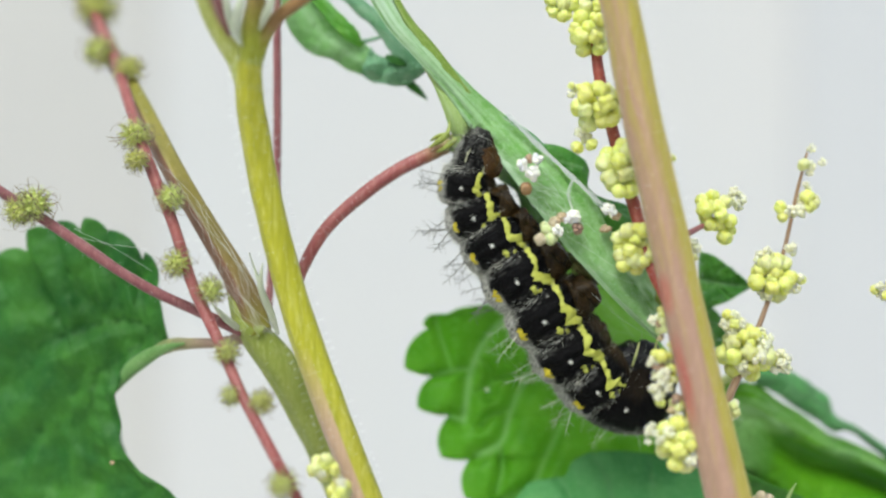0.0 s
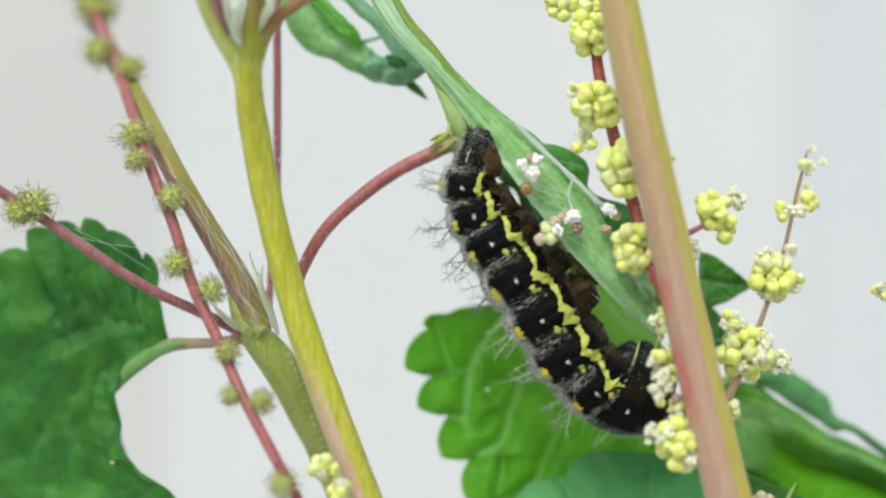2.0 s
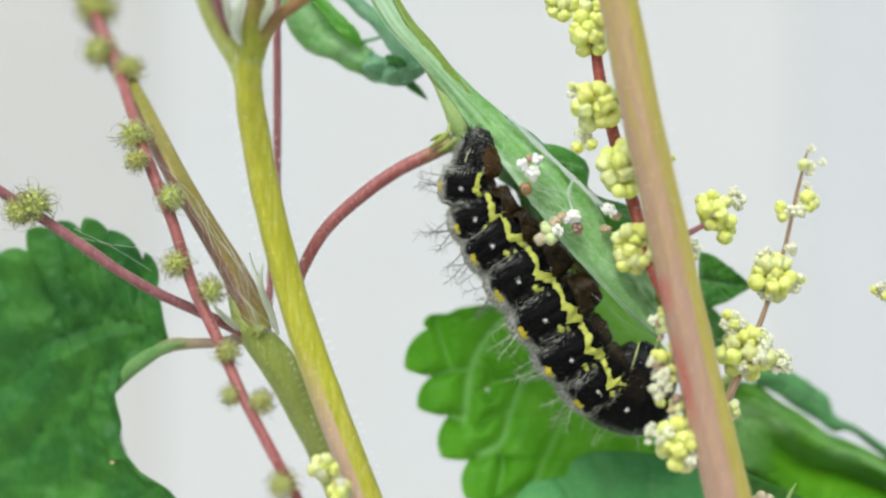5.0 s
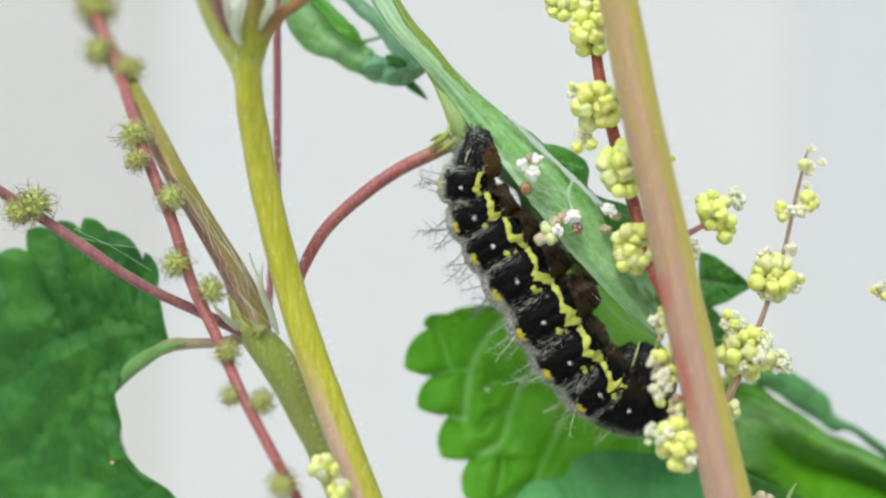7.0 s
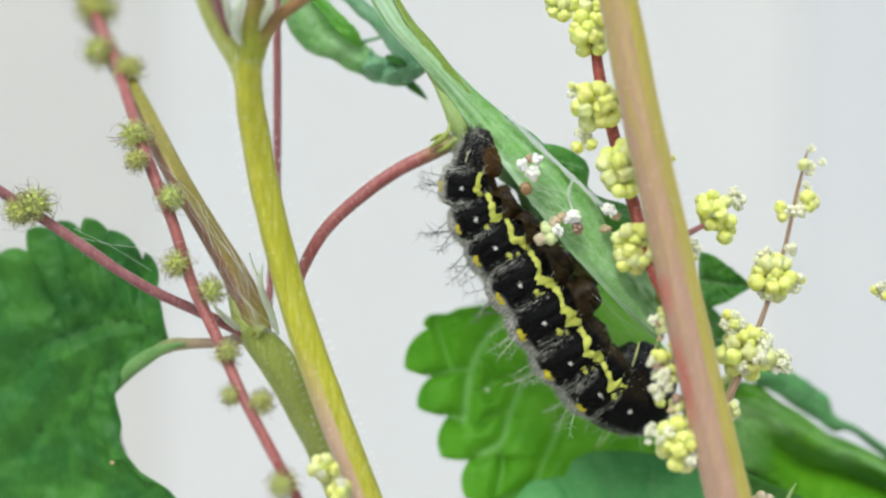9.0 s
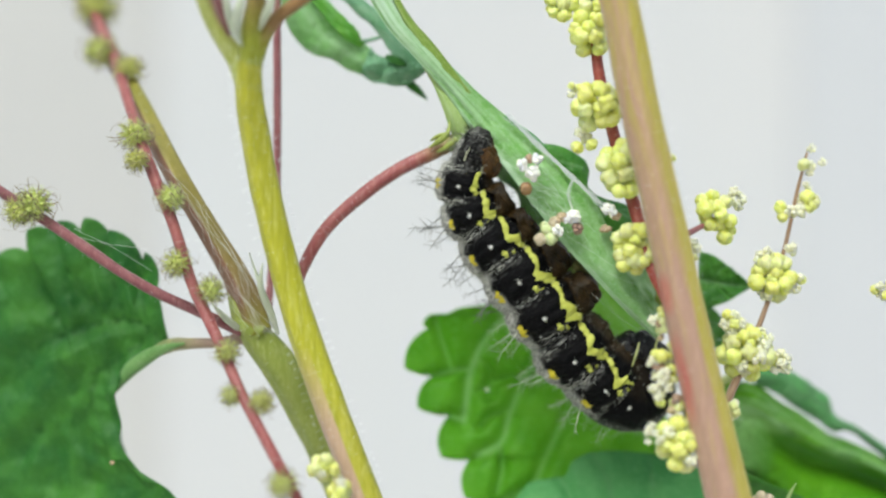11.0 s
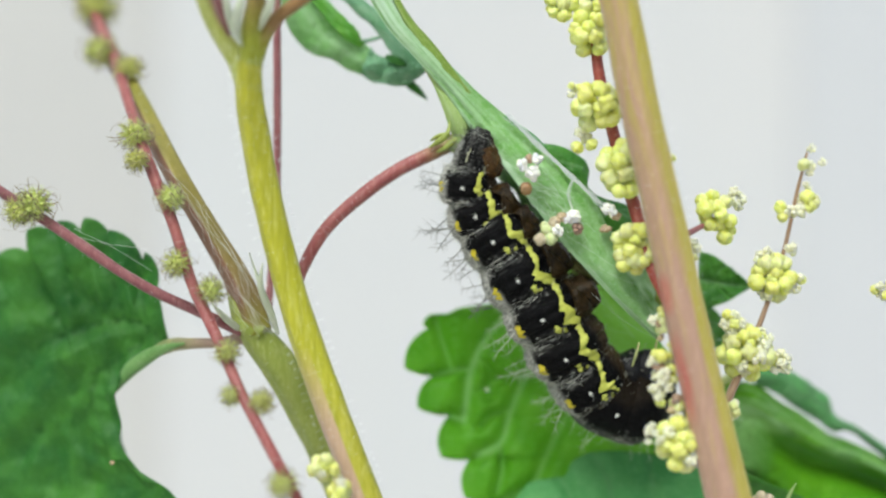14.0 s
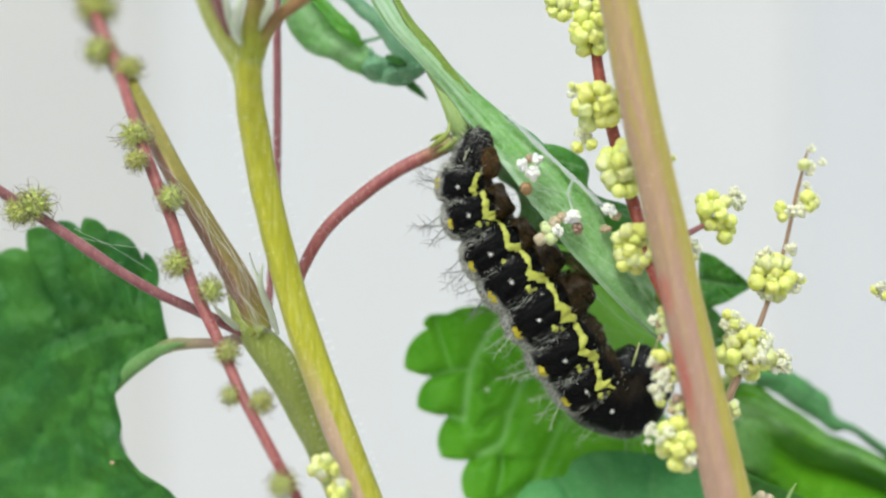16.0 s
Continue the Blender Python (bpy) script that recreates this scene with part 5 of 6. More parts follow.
rnd = random.Random(77)
for k in range(7):
    # threads laid along and across the rolled leaf
    t = rnd.uniform(0.0, 0.85)
    a = Vector((5.22, -1.80, 358.82)).lerp(Vector((17.91, -2.60, 344.18)), t)
    b = Vector((5.22, -1.80, 358.82)).lerp(Vector((17.91, -2.60, 344.18)), min(1.0, t + rnd.uniform(0.12, 0.35)))
    shift = Vector((0.72, 0, 0.69))
    a += shift * rnd.uniform(-1.3, 1.6)
    b += shift * rnd.uniform(-1.3, 1.6) + Vector((0, -0.2, 0))
    strand(tent, [a, a.lerp(b, 0.5) + Vector((0, -0.15, rnd.uniform(-0.2, 0.2))), b], rnd.uniform(0.006, 0.012))
for k in range(34):
    strand(tent, [Vector(q) + Vector((rnd.uniform(-1.3, 1.3), rnd.uniform(-0.4, 0.1), rnd.uniform(-1.3, 1.3))) * s for q, s in (((5.59, -0.20, 361.78), 0.25), ((6.96, -0.60, 360.59), 0.16), ((8.33, -1.00, 359.17), 0.2), ((9.70, -1.20, 357.82), 0.1), ((10.97, -1.40, 356.57), 0.14), ((12.39, -1.50, 355.23), 0.1), ((13.43, -1.50, 354.20), 0.16), ((14.43, -1.40, 353.31), 0.45))][rnd.choice((0, 0, 1, 2)):rnd.choice((6, 7, 8, 8))],
           rnd.uniform(0.009, 0.022))
for k in range(46):
    # a loose web among the fallen flowers
    here = Vector((7.41, -2.20, 355.84)).lerp(Vector((11.05, -2.60, 352.01)), rnd.uniform(-0.1, 1.0)) + Vector((rnd.uniform(-1.3, 1.3), rnd.uniform(-0.4, 0.2), rnd.uniform(-1.0, 1.0)))
    there = here + Vector((rnd.uniform(0.4, 2.2), rnd.uniform(-0.3, 0.3), rnd.uniform(-2.4, 0.2)))
    strand(tent, [here, here.lerp(there, 0.5) + Vector((rnd.uniform(-0.2, 0.2), -0.1, rnd.uniform(-0.2, 0.2))), there], rnd.uniform(0.005, 0.011))
for k in range(9):
    fray = Vector((rnd.uniform(-1, 1), rnd.uniform(-0.4, 0.1), rnd.uniform(-1, 1)))
    strand(tent, [Vector(q) + fray * s for q, s in (((11.34, -1.60, 356.07), 0.1), ((10.93, -1.80, 354.83), 0.12), ((11.27, -1.80, 353.50), 0.1), ((11.91, -1.80, 352.22), 0.35))], rnd.uniform(0.008, 0.016))
for spots in ([(12.98, -2.00, 346.12), (15.51, -2.20, 343.91), (18.72, -3.00, 342.05)], [(12.55, -2.40, 348.58), (15.70, -2.60, 345.16), (18.33, -3.00, 342.64)], [(10.83, -2.40, 354.36), (11.15, -2.60, 353.23), (11.62, -2.80, 351.51)],
              [(10.13, -2.00, 355.21), (11.34, -2.20, 354.22), (10.79, -2.80, 352.73)]):
    strand(tent, spots, 0.011)
for spots in ([(-25.39, -3.30, 358.22), (-22.09, -0.60, 354.78), (-20.40, 0.00, 352.45), (-17.60, 0.00, 348.05)], [(-24.16, -0.20, 357.04), (-21.56, -0.20, 352.95), (-19.95, 0.00, 349.55)], [(-21.88, -0.40, 354.14), (-18.20, 0.00, 348.55), (-14.78, -1.00, 343.50)],
              [(-20.60, 0.00, 349.55), (-17.64, -0.40, 344.07), (-13.85, -3.00, 342.74)], [(-19.45, 0.00, 347.30), (-16.70, 0.00, 343.30), (-13.15, -4.00, 342.70)], [(-18.20, 0.00, 348.55), (-17.17, -0.20, 345.06), (-15.65, -0.40, 342.57)],
              [(-19.80, 0.00, 348.55), (-18.77, -0.20, 345.06), (-17.16, -0.30, 343.07)]):
    strand(back_nettle, spots, 0.012)
for spots in ([(-34.66, -1.00, 351.93), (-31.20, 0.00, 350.80), (-26.53, 2.00, 349.95)], [(-32.43, -1.00, 351.79), (-29.20, 0.00, 350.15), (-26.23, 2.00, 348.02)], [(-15.91, -5.70, 354.43), (-14.93, -5.90, 354.80), (-13.85, -5.40, 355.49)]):
    strand(back_nettle if spots[0][1] > -5 else front_nettle, spots, 0.014)
for k in range(26):
    # loose fine threads wound about the branch and its node
    u = rnd.uniform(0.0, 0.9)
    here, there = [Vector((-22.74, 0.20, 355.56)).lerp(Vector((-15.12, -0.60, 342.59)), w) for w in (u, min(1.0, u + rnd.uniform(0.1, 0.4)))]
    here += Vector((rnd.uniform(-1.2, 1.2), 0, rnd.uniform(-0.4, 0.4)))
    there += Vector((rnd.uniform(-1.2, 1.2), -0.2, rnd.uniform(-0.4, 0.4)))
    strand(back_nettle, [here, here.lerp(there, 0.35) + Vector((rnd.uniform(-0.3, 0.3), -0.3, 0)), here.lerp(there, 0.7) + Vector((rnd.uniform(-0.3, 0.3), -0.3, 0)), there], rnd.uniform(0.006, 0.013))

# ---- the caterpillar ----
# each ring of the body: its middle, radius
RINGS = [((3.07, 0.90, 358.71), 1.95), ((2.12, 1.60, 355.90), 2.4), ((3.12, 2.00, 353.20), 2.85), ((4.86, 2.00, 350.75), 3.2), ((7.08, 2.00, 347.58), 3.45), ((9.32, 2.00, 344.35), 3.6),
         ((11.44, 2.50, 341.06), 3.51), ((13.64, 3.10, 338.36), 3.38), ((15.77, 3.70, 336.66), 3.35), ((17.70, 4.20, 336.40), 3.27), ((18.63, 4.20, 338.05), 2.66)]
caterpillar = thing("caterpillar", (3.88, 2.50, 358.22), "black spiny caterpillar with a wavy yellow side stripe", "caterpillar")
TOWARDS = Vector((0, -1, 0))


def ring_frame(k):
    """Middle, way to the head, way to the back, pitch and radii of one ring."""
    mid = Vector(RINGS[k][0])
    before = Vector(RINGS[max(k - 1, 0)][0])
    after = Vector(RINGS[min(k + 1, len(RINGS) - 1)][0])
    axis = (after - before).normalized()
    back = Vector((axis.z, 0, -axis.x)) if k >= 0 else None
    pitch = (after - before).length / (2 if 0 < k < len(RINGS) - 1 else 1)
    r = RINGS[k][1]
    r0 = (RINGS[max(k - 1, 0)][1] + r) / 2 if k else r * 0.6
    r1 = (RINGS[min(k + 1, len(RINGS) - 1)][1] + r) / 2
    front = back.cross(axis)
    if front.y > 0:
        front = -front
    return mid, axis, back, front, pitch, r, r0, r1


def on_ring(k, a, phi, lift=0.0):
    """A point of the skin: a from -0.5 (rear) to 0.5 along the ring, phi in degrees, 0 facing the viewer's side, 90 the back."""
    mid, axis, back, front, pitch, r, r0, r1 = ring_frame(k)
    if k >= 8:
        # the thorax: rounded rings that merge into one another
        f = math.radians(phi)
        swell = 0.03 * abs(math.sin(9 * a)) + 0.03 * noise.noise(Vector((a * 4, phi * 0.03, k)))
        rad = r * (math.sqrt(max(0.015, 1 - (a / 0.63) ** 2)) + swell) + lift
        return mid + axis * (a * r * (2.2 if k == 8 else 1.75)) + (back * math.sin(f) + front * math.cos(f)) * rad
    t = a + 0.5
    body = r0 * (1 - t) + r1 * t
    bulge = (0.2 if k < 7 else 0.1) * r * (1 - (2 * a) ** 2)
    folds = 0.035 * r * abs(math.sin(math.pi * 4 * t + 0.02 * phi)) + 0.05 * r * noise.noise(Vector((a * 5, phi * 0.045, k))) + 0.035 * r * noise.noise(Vector((a * 13, phi * 0.11, k + 9.0)))
    rad = body * (0.88 if k < 7 else 0.95) + bulge + folds + lift
    if abs(a) > 0.5:
        rad *= 1 - 1.6 * (abs(a) - 0.5)
    f = math.radians(phi)
    return mid + axis * (a * pitch * 1.12) + (back * math.sin(f) + front * math.cos(f)) * rad


def skin(k):
    bm = bmesh.new()
    brown = bm.verts.layers.float.new("blush")
    grey = bm.verts.layers.float.new("vein")
    rows = []
    for i in range(45):
        a = -0.62 + 1.24 * i / 44
        row = []
        for j in range(120):
            phi = j * 3 - 180
            v = bm.verts.new(on_ring(k, a, phi))
            n = noise.noise(Vector((k * 3.1 + a * 3, phi * 0.05, 2.0)))
            v[brown] = max(0.0, min(1.0, (-phi - (38 if k < 8 else -6)) / 25)) * (1.0 if k < 8 else 0.28) if phi > -150 else 0.3
            fleck = noise.noise(Vector((a * 15 + k, phi * 0.14, 8.0)))
            v[grey] = max(0.0, min(1.0, (phi - 46 + 16 * n) / 14)) * (1.0 if k < 8 else 0.22) * max(0.25, min(1.0, 0.72 + 0.8 * fleck)) if phi < 130 else 0.3
            if k == 0:
                v[grey] = 0.6 * max(v[grey], 0.5 * max(0.0, fleck) + 0.2 * max(0.0, n))
            band = max(0.0, 1 - abs(abs(a) - 0.46) / 0.2)
            streak = noise.noise(Vector((a * 26, phi * 0.11, k * 2.0)))
            if -15 < phi < 130:
                v[grey] = max(v[grey], band * max(0.0, min(0.45, 0.02 + 0.8 * streak + 0.25 * n)))
            row.append(v)
        rows.append(row)
    for p, q in zip(rows, rows[1:]):
        for j in range(120):
            bm.faces.new((p[j], q[j], q[(j + 1) % 120], p[(j + 1) % 120]))
    bm.faces.new(rows[0])
    bm.faces.new(rows[-1][::-1])
    bmesh.ops.recalc_face_normals(bm, faces=bm.faces[:])
    return bm


def patch(k, a0, a1, mid_phi, half_phi, seed, lift=0.055, n=14, wave=0.0, lumps=0.5):
    """A raised irregular coloured patch that lies on the skin."""
    bm = bmesh.new()
    rows = []
    for i in range(n + 1):
        t = i / n
        a = a0 + (a1 - a0) * t
        end = min(1.0, 5 * min(t, 1 - t) + 0.3)
        row = []
        for j in range(7):
            u = j / 3 - 1
            h = half_phi * end * (1 + lumps * noise.noise(Vector((t * 4.5 + seed, 2.0 if u > 0 else -2.0, seed)))
                                   + lumps * 0.5 * noise.noise(Vector((t * 13 + seed, 7.0 if u > 0 else -7.0, seed))))
            if wave:
                h *= 0.72 + 0.85 * math.exp(-((t - 0.7) / 0.15) ** 2) - 0.25 * math.exp(-((t - 0.95) / 0.08) ** 2)
            c = mid_phi + wave * ((t / 0.55) if t < 0.55 else (1 - t) / 0.45) - wave / 2
            row.append(bm.verts.new(on_ring(k, a, c + u * h, lift * (1 - u ** 4) - 0.03)))
        rows.append(row)
    for p, q in zip(rows, rows[1:]):
        for j in range(6):
            bm.faces.new((p[j], p[j + 1], q[j + 1], q[j]))
    bmesh.ops.recalc_face_normals(bm, faces=bm.faces[:])
    return bm


def spine_mesh(name, material, seed, needles, stout=1.0):
    """A branched spine of unit length along z."""
    rnd = random.Random(seed)
    bm = bmesh.new()
    bend, lean = rnd.uniform(-0.12, 0.12), Vector((0, 0, 1)).orthogonal().normalized()
    hair(bm, (0, 0, -0.05), (0, 0, 1), 1.05, 0.024 * stout, bend, n=8)
    stalk = bm.verts[:]
    for k in range(needles):
        before = len(bm.verts)
        z = 0.3 + 0.6 * k / needles
        a = k * 2.4 + rnd.uniform(-0.3, 0.3)
        hair(bm, Vector((0, 0, z)) + lean * (bend * 1.05 * ((z + 0.05) / 1.05) ** 2), (math.cos(a), math.sin(a), rnd.uniform(0.3, 0.9)), rnd.uniform(0.3, 0.55) * (1.15 - 0.5 * z), 0.012 * stout, rnd.uniform(-0.1, 0.2), n=3)
        # a small web joins the needle to its stalk
        bm.verts.ensure_lookup_table()
        foot = bm.verts[before:before + 2]
        near = min(stalk, key=lambda v: (v.co - foot[0].co).length)
        bm.faces.new((near, foot[0], foot[1]))
    return mesh_of(name, bm, material, Vector((0, 0, 0)))


SPINES = [spine_mesh("spine", SPINE, s, 6, 0.75) for s in (1, 2, 7)]
GREY_SPINES = [spine_mesh("spine", GREY_SPINE, s, 6, 1.15) for s in (3, 4, 6)]
rings = []
rnd = random.Random(31)
for k in range(len(RINGS)):
    mid, axis, back, front, pitch, r, r0, r1 = ring_frame(k)
    ring = part("body_segment", skin(k), SKIN, caterpillar, "velvety black wrinkled body segment", pivot=mid)
    rings.append(ring)
    if 1 <= k <= 7:
        c = -26 if k < 7 else -20
        part("yellow_stripe", patch(k, -0.55, 0.56, c, 7.6, k * 1.7, wave=18, n=46, lumps=1.3, lift=0.09), YELLOW, ring, "lumpy yellow side stripe")
    if 2 <= k <= 7:
        part("yellow_spot", patch(k, 0.25, 0.45, 2 + rnd.uniform(-4, 4), 6.0, k + 40.0, n=12, lift=0.035, lumps=1.0), YELLOW, ring, "small yellow spot")
        part("yellow_spot", patch(k, 0.38, 0.5, -11 + rnd.uniform(-3, 3), 4.5, k + 50.0, n=10, lift=0.035, lumps=1.0), YELLOW, ring, "small yellow spot")
    if 1 <= k <= 7:
        part("orange_spot", patch(k, -0.12, 0.18, 51 if k > 1 else 72, 6.5 if k > 1 else 17, k + 70.0, n=14, lumps=1.4, lift=0.06), ORANGE, ring, "orange-yellow spot at a spine")
    # spines round the ring
    for phi, a, length, kind in ((10, 0.02, 1.0, 0), (64, 0.02, 2.7, 1), (78, -0.28, 2.2, 1), (92, 0.0, 2.9, 1), (103, 0.3, 2.3, 1), (118, 0.05, 2.7, 1), (-30, 0.2, 0.9, 0), (-62, 0.0, 1.0, 1), (38, -0.3, 0.9, 1), (30, 0.3, 0.8, 1)):
        if k >= 8 and -45 < phi < 45:
            continue
        root = on_ring(k, a, phi)
        f = math.radians(phi)
        way = back * math.sin(f) + front * math.cos(f) + axis * rnd.uniform(-0.5, 0.35)
        turn = way.to_track_quat("Z", "Y").to_euler()
        turn.rotate_axis("Z", rnd.uniform(0, 6))
        mesh = (SPINES if kind == 0 or k > 4 else GREY_SPINES)[rnd.randrange(3)]
        piece("spine", mesh, ring, root, turn, length * rnd.uniform(0.85, 1.15) * (min(1.0, r / 2.9) if k < 8 else 0.75), "pale branched spine")
    if 1 <= k <= 8:
        # a small white star: a spine seen from its tip
        bm = bmesh.new()
        heart_spot = on_ring(k, 0.02, 12, 0.06)
        ball(bm, heart_spot, 0.12, rings=4, sides=7)
        for j in range(7):
            q = j * 0.9 + rnd.uniform(-0.2, 0.2)
            hair(bm, heart_spot, axis * math.cos(q) + back * math.sin(q) + front * rnd.uniform(0.2, 0.7), rnd.uniform(0.22, 0.36), 0.05, 0.0, n=3)
        part("white_star", bm, WHITE_DOT, ring, "small white star-shaped spine tuft")
    bm = bmesh.new()
    for j in range(170):
        phi, a = rnd.uniform(-140, 160), rnd.choice((rnd.uniform(-0.5, 0.5), rnd.uniform(0.3, 0.55), rnd.uniform(-0.55, -0.35)))
        if -24 < phi < 44 and (abs(a) < 0.36 or k >= 8) or (k == 0 and j % 3):
            continue
        f = math.radians(phi)
        way = back * math.sin(f) + front * math.cos(f) + axis * rnd.uniform(-0.7, 0.5)
        hair(bm, on_ring(k, a, phi), way, rnd.uniform(0.25, 0.8), 0.016, rnd.uniform(-0.4, 0.4), n=3)
    for j in range(60):
        # denser bristles along the back
        phi, a = rnd.uniform(45, 110), rnd.uniform(-0.5, 0.5)
        f = math.radians(phi)
        way = back * math.sin(f) + front * math.cos(f) * 0.6 + axis * rnd.uniform(-0.8, 0.8)
        hair(bm, on_ring(k, a, phi), way, rnd.uniform(0.3, 0.8), 0.011, rnd.uniform(-0.5, 0.5), n=4)
    for j in range(70 if k else 20):
        # pale bristles lying along the folds between two rings
        phi, a = rnd.uniform(0, 95), rnd.choice((rnd.uniform(0.36, 0.56), rnd.uniform(-0.56, -0.4)))
        f = math.radians(phi)
        way = back * math.cos(f) - front * math.sin(f) + (back * math.sin(f) + front * math.cos(f)) * 0.25 + axis * rnd.uniform(-0.25, 0.25)
        hair(bm, on_ring(k, a, phi), way * rnd.choice((-1, 1)), rnd.uniform(0.4, 1.1), 0.022, rnd.uniform(-0.15, 0.1), n=3)
    tagged(part("fine_hairs", bm, SPINE, ring, "short fine grey hairs"), kind="stuff")
    # legs below
    if k in (2, 3, 4, 5):
        down = -back
        out = (3.1, 3.5, 4.2, 4.7)[k - 2]
        for side in (0.55, -0.55):
            root = mid + down * r * 0.62 + front * r * side
            foot = mid + down * out + front * r * side * 0.8 + axis * 0.2
            # soft stacked folds, then the rounded foot
            bm = rod([root, root.lerp(foot, 0.3) + axis * 0.1, root.lerp(foot, 0.42), root.lerp(foot, 0.75) + axis * 0.1, root.lerp(foot, 0.96), foot + down * 0.25],
                     [1.75, 1.72, 1.5, 1.58, 1.1, 0.3], sides=36, n=44, wobble=0.22, seed=k)
            roughen(bm, 0.1, 0.5)
            for j in range(24):
                spin = Vector((rnd.uniform(-1, 1), rnd.uniform(-1, 0.3), rnd.uniform(-1, 1))).normalized()
                hair(bm, root.lerp(foot, rnd.uniform(0.3, 1.0)) + spin * 1.2, spin, rnd.uniform(0.3, 0.7), 0.018, rnd.uniform(-0.4, 0.4), n=3)
            part("proleg", bm, BELLY, ring, "stubby dark brown proleg")
    if k == 0:
        # the plate over the hind end, ragged with bristles
        tip = Vector((2.51, 0.40, 360.64))
        bm = rod([mid, mid.lerp(tip, 0.5), mid.lerp(tip, 0.8), tip], [1.75, 1.25, 0.75, 0.12], sides=26, n=26, wobble=0.5, ridges=0.06, seed=3, blush=lambda a, t: 0.0)
        for j in range(120):
            spin = Vector((rnd.uniform(-1, 1), rnd.uniform(-1, 0.2), rnd.uniform(-0.6, 1))).normalized()
            u = rnd.uniform(0.2, 0.95)
            hair(bm, mid.lerp(tip, u) + spin * (1.75 - 1.5 * u), spin + Vector((0, 0, 0.6)), rnd.uniform(0.3, 0.8), 0.02, rnd.uniform(-0.4, 0.4), n=3)
        part("hind_plate", bm, HIND_PLATE, ring, "ragged dark grey hind plate")
        part("pale_tuft", patch(k, -0.1, 0.3, 22, 3.4, 91.0, n=14, lumps=1.4, lift=0.05), TUFT, ring, "pale olive tuft")
        part("yellow_spot", patch(k, 0.2, 0.55, -35, 8.0, 92.0, n=14, lumps=1.2, lift=0.06), TUFT, ring, "pale olive tuft")
        for side in (0.5, -0.5):
            root = mid - back * 0.5 + front * (side + 0.3)
            bm = rod([root - axis * 0.6, root - back * 0.7 + axis * 0.3, root - back * 1.2 + axis * 1.2, root - back * 1.4 + axis * 1.9], [1.0, 1.2, 0.95, 0.3], sides=30, n=30, wobble=0.3)
            roughen(bm, 0.12, 0.5)
            part("proleg", bm, HIND, ring, "brown hind proleg")
    if k in (8, 9, 10):
        for side in (0.3, -0.4):
            root = mid - back * r * 0.7 + front * r * side
            bm = rod([root, root - back * 0.6 + axis * 0.2, root - back * 1.0 + axis * 0.6], [0.5, 0.38, 0.08], sides=10, n=14)
            part("true_leg", bm, HEAD, ring, "short glossy black leg")

# the head: two glossy lobes with short horns
HEAD_MID = Vector((17.63, 3.00, 340.11))
bm = bmesh.new()
ball(bm, HEAD_MID + Vector((-0.7, 0.1, -0.1)), 1.55, rings=12, sides=18, squash=1.05)
ball(bm, HEAD_MID + Vector((0.75, -0.1, 0.0)), 1.5, rings=12, sides=18, squash=1.05)
ball(bm, HEAD_MID + Vector((0.5, -0.3, 0.9)), 0.8, rings=8, sides=12)
roughen(bm, 0.22, 0.5)
head = part("head", bm, HEAD, caterpillar, "glossy black bristly head", pivot=HEAD_MID)
for k in range(24):
    way = Vector((rnd.uniform(-1, 1), rnd.uniform(-1.0, 0.1), rnd.uniform(-0.5, 1))).normalized()
    piece("bristle", SPINES[k % 3], head, HEAD_MID + way * 1.5, way.to_track_quat("Z", "Y").to_euler(), rnd.uniform(0.5, 1.0), "pale head bristle")
for spot in ((-0.6, -1.3, 0.6), (0.9, -1.3, 0.4)):
    bm = bmesh.new()
    ball(bm, HEAD_MID + Vector(spot), 0.3, rings=6, sides=10)
    part("eye_spot", bm, HEAD, head, "shiny black eye spot")


# ---- what moves: each ring of the caterpillar and its head ----


